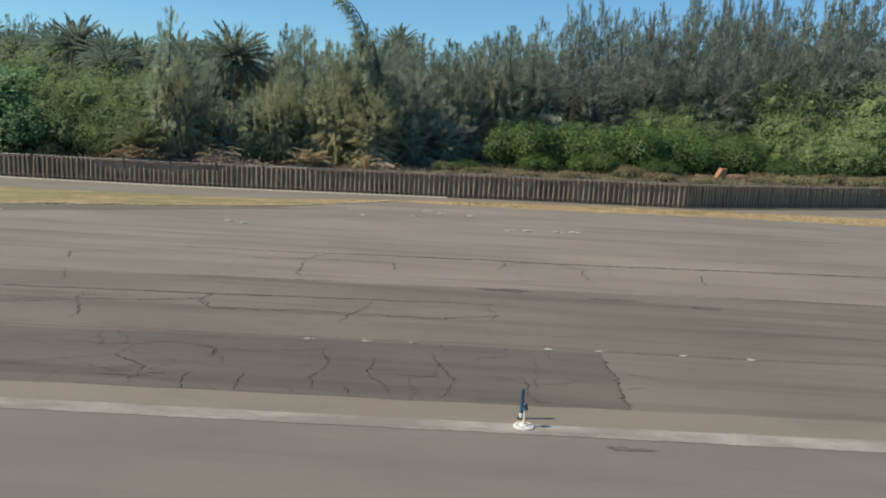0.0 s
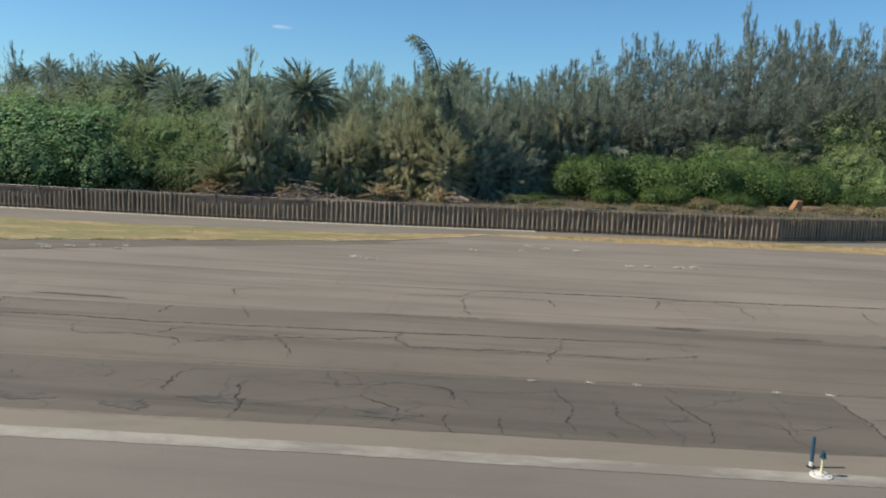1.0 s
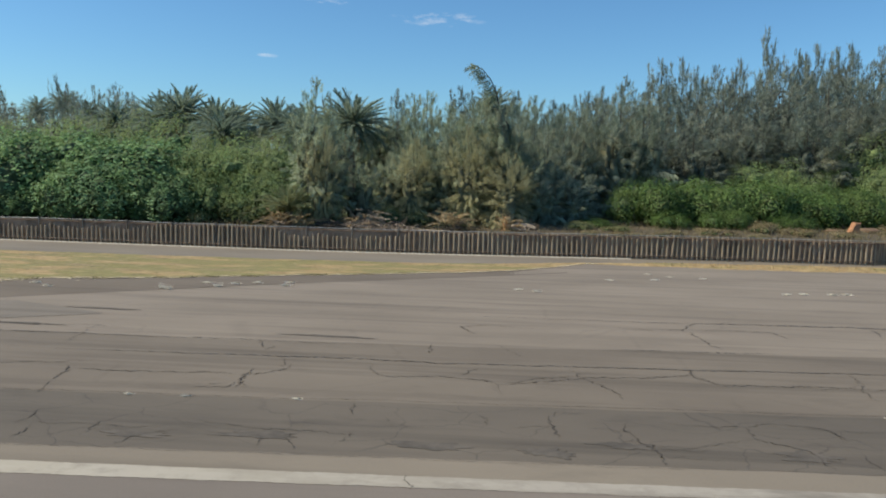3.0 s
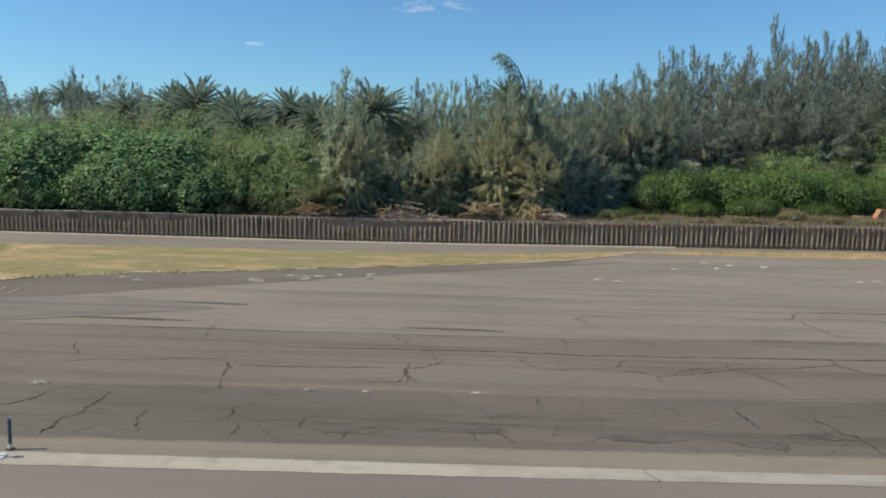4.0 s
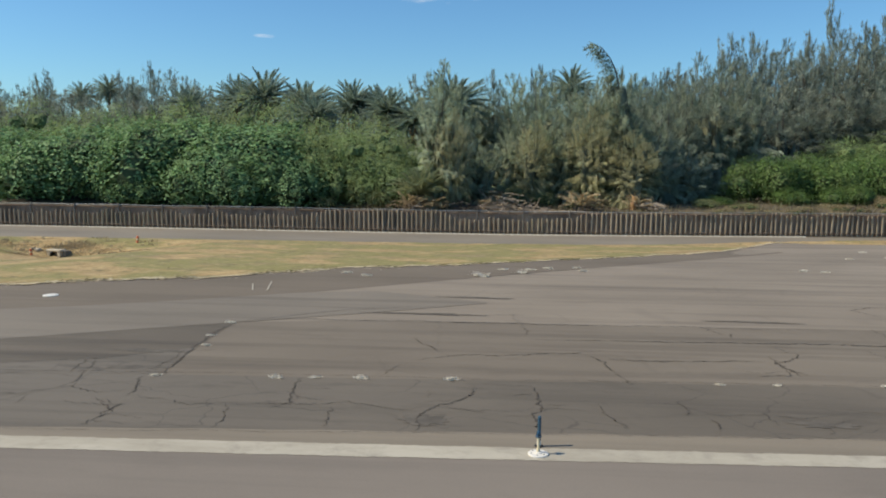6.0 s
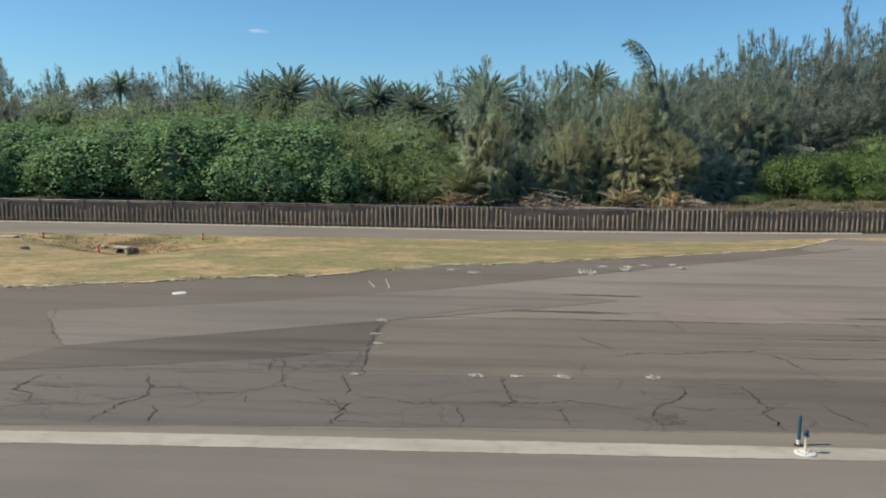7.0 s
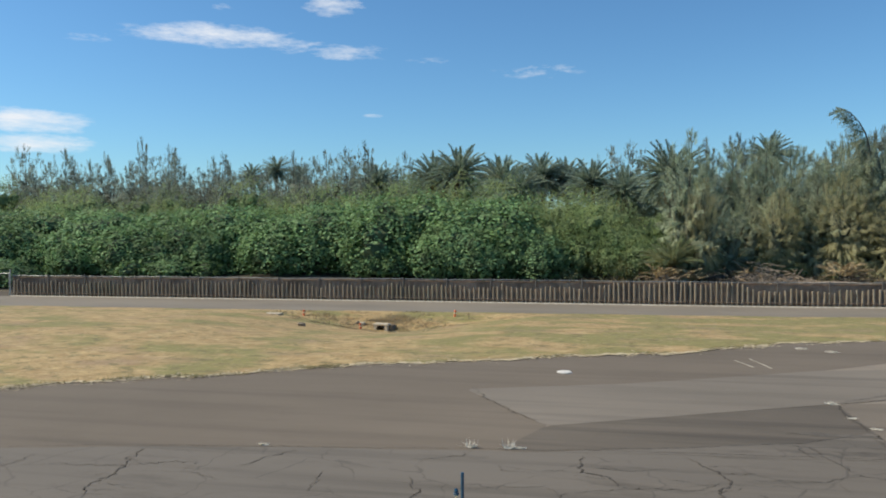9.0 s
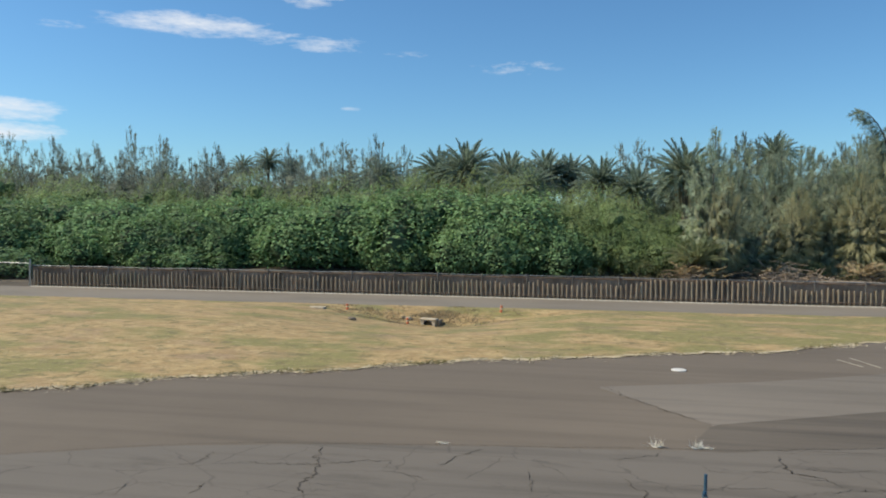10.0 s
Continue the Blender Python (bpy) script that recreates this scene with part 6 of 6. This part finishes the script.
# rough weeds and bare soil round the drain
def drain_patch():
    r = np.random.default_rng(240)
    n = 5200
    cx, cy = r.normal(size=90) * 2.6, r.normal(size=90) * 0.75
    k = r.integers(90, size=n)
    xy = np.column_stack([-45.6 + cx[k] + r.normal(size=n) * 0.35, 40.9 + cy[k] + r.normal(size=n) * 0.14])
    b = np.column_stack([xy, ground_z(xy[:, 0], xy[:, 1])])
    w = unit(np.stack([r.normal(size=n), r.normal(size=n) * 0.6, np.ones(n) * 0.7], 1))
    v, f = blades(b, w, r.uniform(0.05, 0.20, n), r.uniform(0.02, 0.05, n), r)
    tagged(link("drain_weeds", mesh_of("drain_weeds", v, f, M_DRYWEED)), "rough brown weeds round the drain", "weeds", "", "stuff")


drain_patch()


# ---- grass ----
def scatter_blades(name, xy, lift, height, width, lean, mat, label, seed, flat=0.0):
    r = np.random.default_rng(seed)
    n = len(xy)
    b = np.column_stack([xy, ground_z(xy[:, 0], xy[:, 1]) + lift])
    w = unit(np.stack([r.normal(size=n) * lean, r.normal(size=n) * lean, np.ones(n)], 1))
    v, f = blades(b, w, height * r.uniform(0.5, 1.5, n), width * r.uniform(0.7, 1.3, n), r, flat)
    return tagged(link(name, mesh_of(name, v, f, mat)), label, "grass", "", "stuff")


r = np.random.default_rng(77)
n = 16000
x = r.uniform(-78, -3, n)
lo, up = edge_y(x), road_y(x)
y = lo + (up - lo) * r.random(n) ** 1.15
scatter_blades("grass_blades", np.column_stack([x, y]), 0.0, 0.035, 0.022, 1.0, M_BLADE, "short dry straw-coloured grass blades", 78, 2.5)
# low tufts, greener and browner than the lawn round them
m = 900
cx = r.uniform(-75, -8, m)
cy = edge_y(cx) + (road_y(cx) - edge_y(cx)) * r.random(m)
k = r.integers(m, size=16000)
x, y = cx[k] + r.normal(size=16000) * (0.15 + 0.5 * r.random(m))[k], cy[k] + r.normal(size=16000) * 0.10
ok = (y > edge_y(x)) & (y < road_y(x))
scatter_blades("lawn_tufts", np.column_stack([x, y])[ok], 0.0, 0.042, 0.03, 1.3, M_DULL, "low dull green tufts in the dry lawn", 84, 2.0)
# bleached mats of grass that creep over the asphalt's edge in clumps
m = 330
cx, weight = r.uniform(-72, -3, m), r.lognormal(0.0, 0.9, m)
reach = 0.05 + 0.22 * r.random(m) ** 2
k = r.choice(m, 11000, p=weight / weight.sum())
x = cx[k] + r.normal(size=11000) * 0.32
y = edge_y(x) - 0.03 - 0.5 * reach[k] + r.normal(size=11000) * reach[k]
scatter_blades("edge_grass", np.column_stack([x, y]), 0.024, 0.10, 0.032, 9.0, M_FRINGE, "ragged dry grass creeping over the asphalt edge", 79, 3.0)
n = 5000
x = r.uniform(-0.6, 45, n)
y = 46.0 + r.random(n) * (road_y(x) - 46.0)
scatter_blades("verge_blades", np.column_stack([x, y]), 0.01, 0.11, 0.03, 0.8, M_BLADE, "dry grass blades on the narrow verge", 80)
n = 5000
x = r.uniform(-76, 14, n)
scatter_blades("fence_grass", np.column_stack([x, fence_y(x) + 0.25 + r.random(n) * 1.6]), 0.0, 0.22, 0.03, 0.5, M_SCRUB, "dry weeds along the foot of the fence", 81)
n = 24000
x = r.uniform(-36, 55, n)
y = 53 + 0.35 * np.maximum(0, x) + r.random(n) ** 1.3 * 22
scatter_blades("scrub_grass", np.column_stack([x, y]), 0.0, 0.42, 0.05, 0.5, M_SCRUB, "rough dry brown grass behind the fence", 82)

# green tufts on the lawn's edge
n = 5200
c = np.concatenate([[-46.9, -46.4, -45.6, -44.8, -43.9, -42.9, -49.6, -48.4, -38.2, -35.0, -27.6], r.uniform(-60, -14, 24)])
x = c[r.integers(len(c), size=n)] + r.normal(size=n) * 0.26
y = edge_y(x) + 0.02 + r.normal(size=n) * 0.08
scatter_blades("edge_weeds", np.column_stack([x, y]), 0.0, 0.10, 0.03, 1.4, M_DULL, "dull green weeds at the edge of the lawn", 83, 2.0)


def weed_mesh(seed, count, h, flat):
    r = np.random.default_rng(seed)
    b = np.column_stack([r.normal(size=(count, 2)) * [0.10, 0.05], np.zeros(count)])
    w = unit(np.stack([r.normal(size=count) * flat, r.normal(size=count) * flat * 0.6, np.abs(r.normal(size=count)) * 0.6 + 0.12], 1))
    v, f = blades(b, w, h * r.uniform(0.4, 1.2, count), np.full(count, 0.026), r)
    return mesh_of("weed_tuft", v, f, M_STRAW)


TUFTS = [weed_mesh(91, 120, 0.18, 1.0), weed_mesh(92, 110, 0.22, 0.8), weed_mesh(93, 44, 0.34, 0.45)]
WEEDS = [(-1.5, 15.04, 0), (-2.6, 14.95, 0), (-0.6, 15.1, 0), (2.0, 15.2, 0), (3.0, 15.25, 0), (4.6, 15.3, 0), (5.9, 15.3, 0), (-25.55, 13.8, 1), (-24.8, 13.86, 0), (-23.9, 13.9, 1), (-22.15, 14.0, 1), (-17.0, 14.2, 0),
         (-15.9, 14.25, 0), (-13.8, 14.4, 0), (-28.0, 18.4, 1), (-28.0, 17.0, 0), (-27.8, 16.1, 0), (-27.9, 13.7, 0), (-35.95, 13.3, 2), (-35.2, 13.35, 2), (-35.0, 13.4, 0), (-40.0, 12.75, 0)]
for i, (x, y, k) in enumerate(WEEDS):
    ob = link("weed_tuft", TUFTS[k], None, pose(x, y, 0.010, 0, 0, (i * 23) % 40 - 20) @ Matrix.Diagonal((0.85, 0.8, 0.85 if k == 2 else 0.5, 1)) @ Matrix.Diagonal((*(0.42 if x > -12 else 0.5 if x > -18 else 0.7 if k else 0.58,) * 3, 1)))
    tagged(ob, "pale dry weed tuft growing from a pavement joint", "weed", "dry weeds in the joints")
FAR_WEEDS = [(-21.9, 27.0, 2), (-20.9, 28.8, 0), (-20.2, 27.9, 2), (-19.85, 28.9, 0), (-19.15, 29.5, 0), (-17.85, 28.85, 1), (-21.6, 26.75, 2), (-26.6, 27.0, 0), (-25.8, 26.4, 0), (-18.0, 29.9, 0), (2.03, 32.3, 0), (2.87, 32.7, 0), (4.12, 32.8, 1), (4.85, 33.1, 1), (-9.0, 30.5, 0), (-8.3, 30.1, 0), (-4.5, 36.5, 0), (-2.2, 37.5, 0), (-1.0, 39.5, 0), (0.5, 39.0, 0), (-1.8, 41.0, 0)]
for i, (x, y, k) in enumerate(FAR_WEEDS):
    ob = link("weed_tuft", TUFTS[k], None, pose(x, y, float(ground_z(x, y)) + 0.01, 0, 0, (i * 31) % 40 - 20) @ Matrix.Diagonal((0.85, 0.8, 0.6 if k == 2 else 0.5, 1)))
    tagged(ob, "pale dry weed tuft growing on the asphalt", "weed", "dry weeds on the apron")
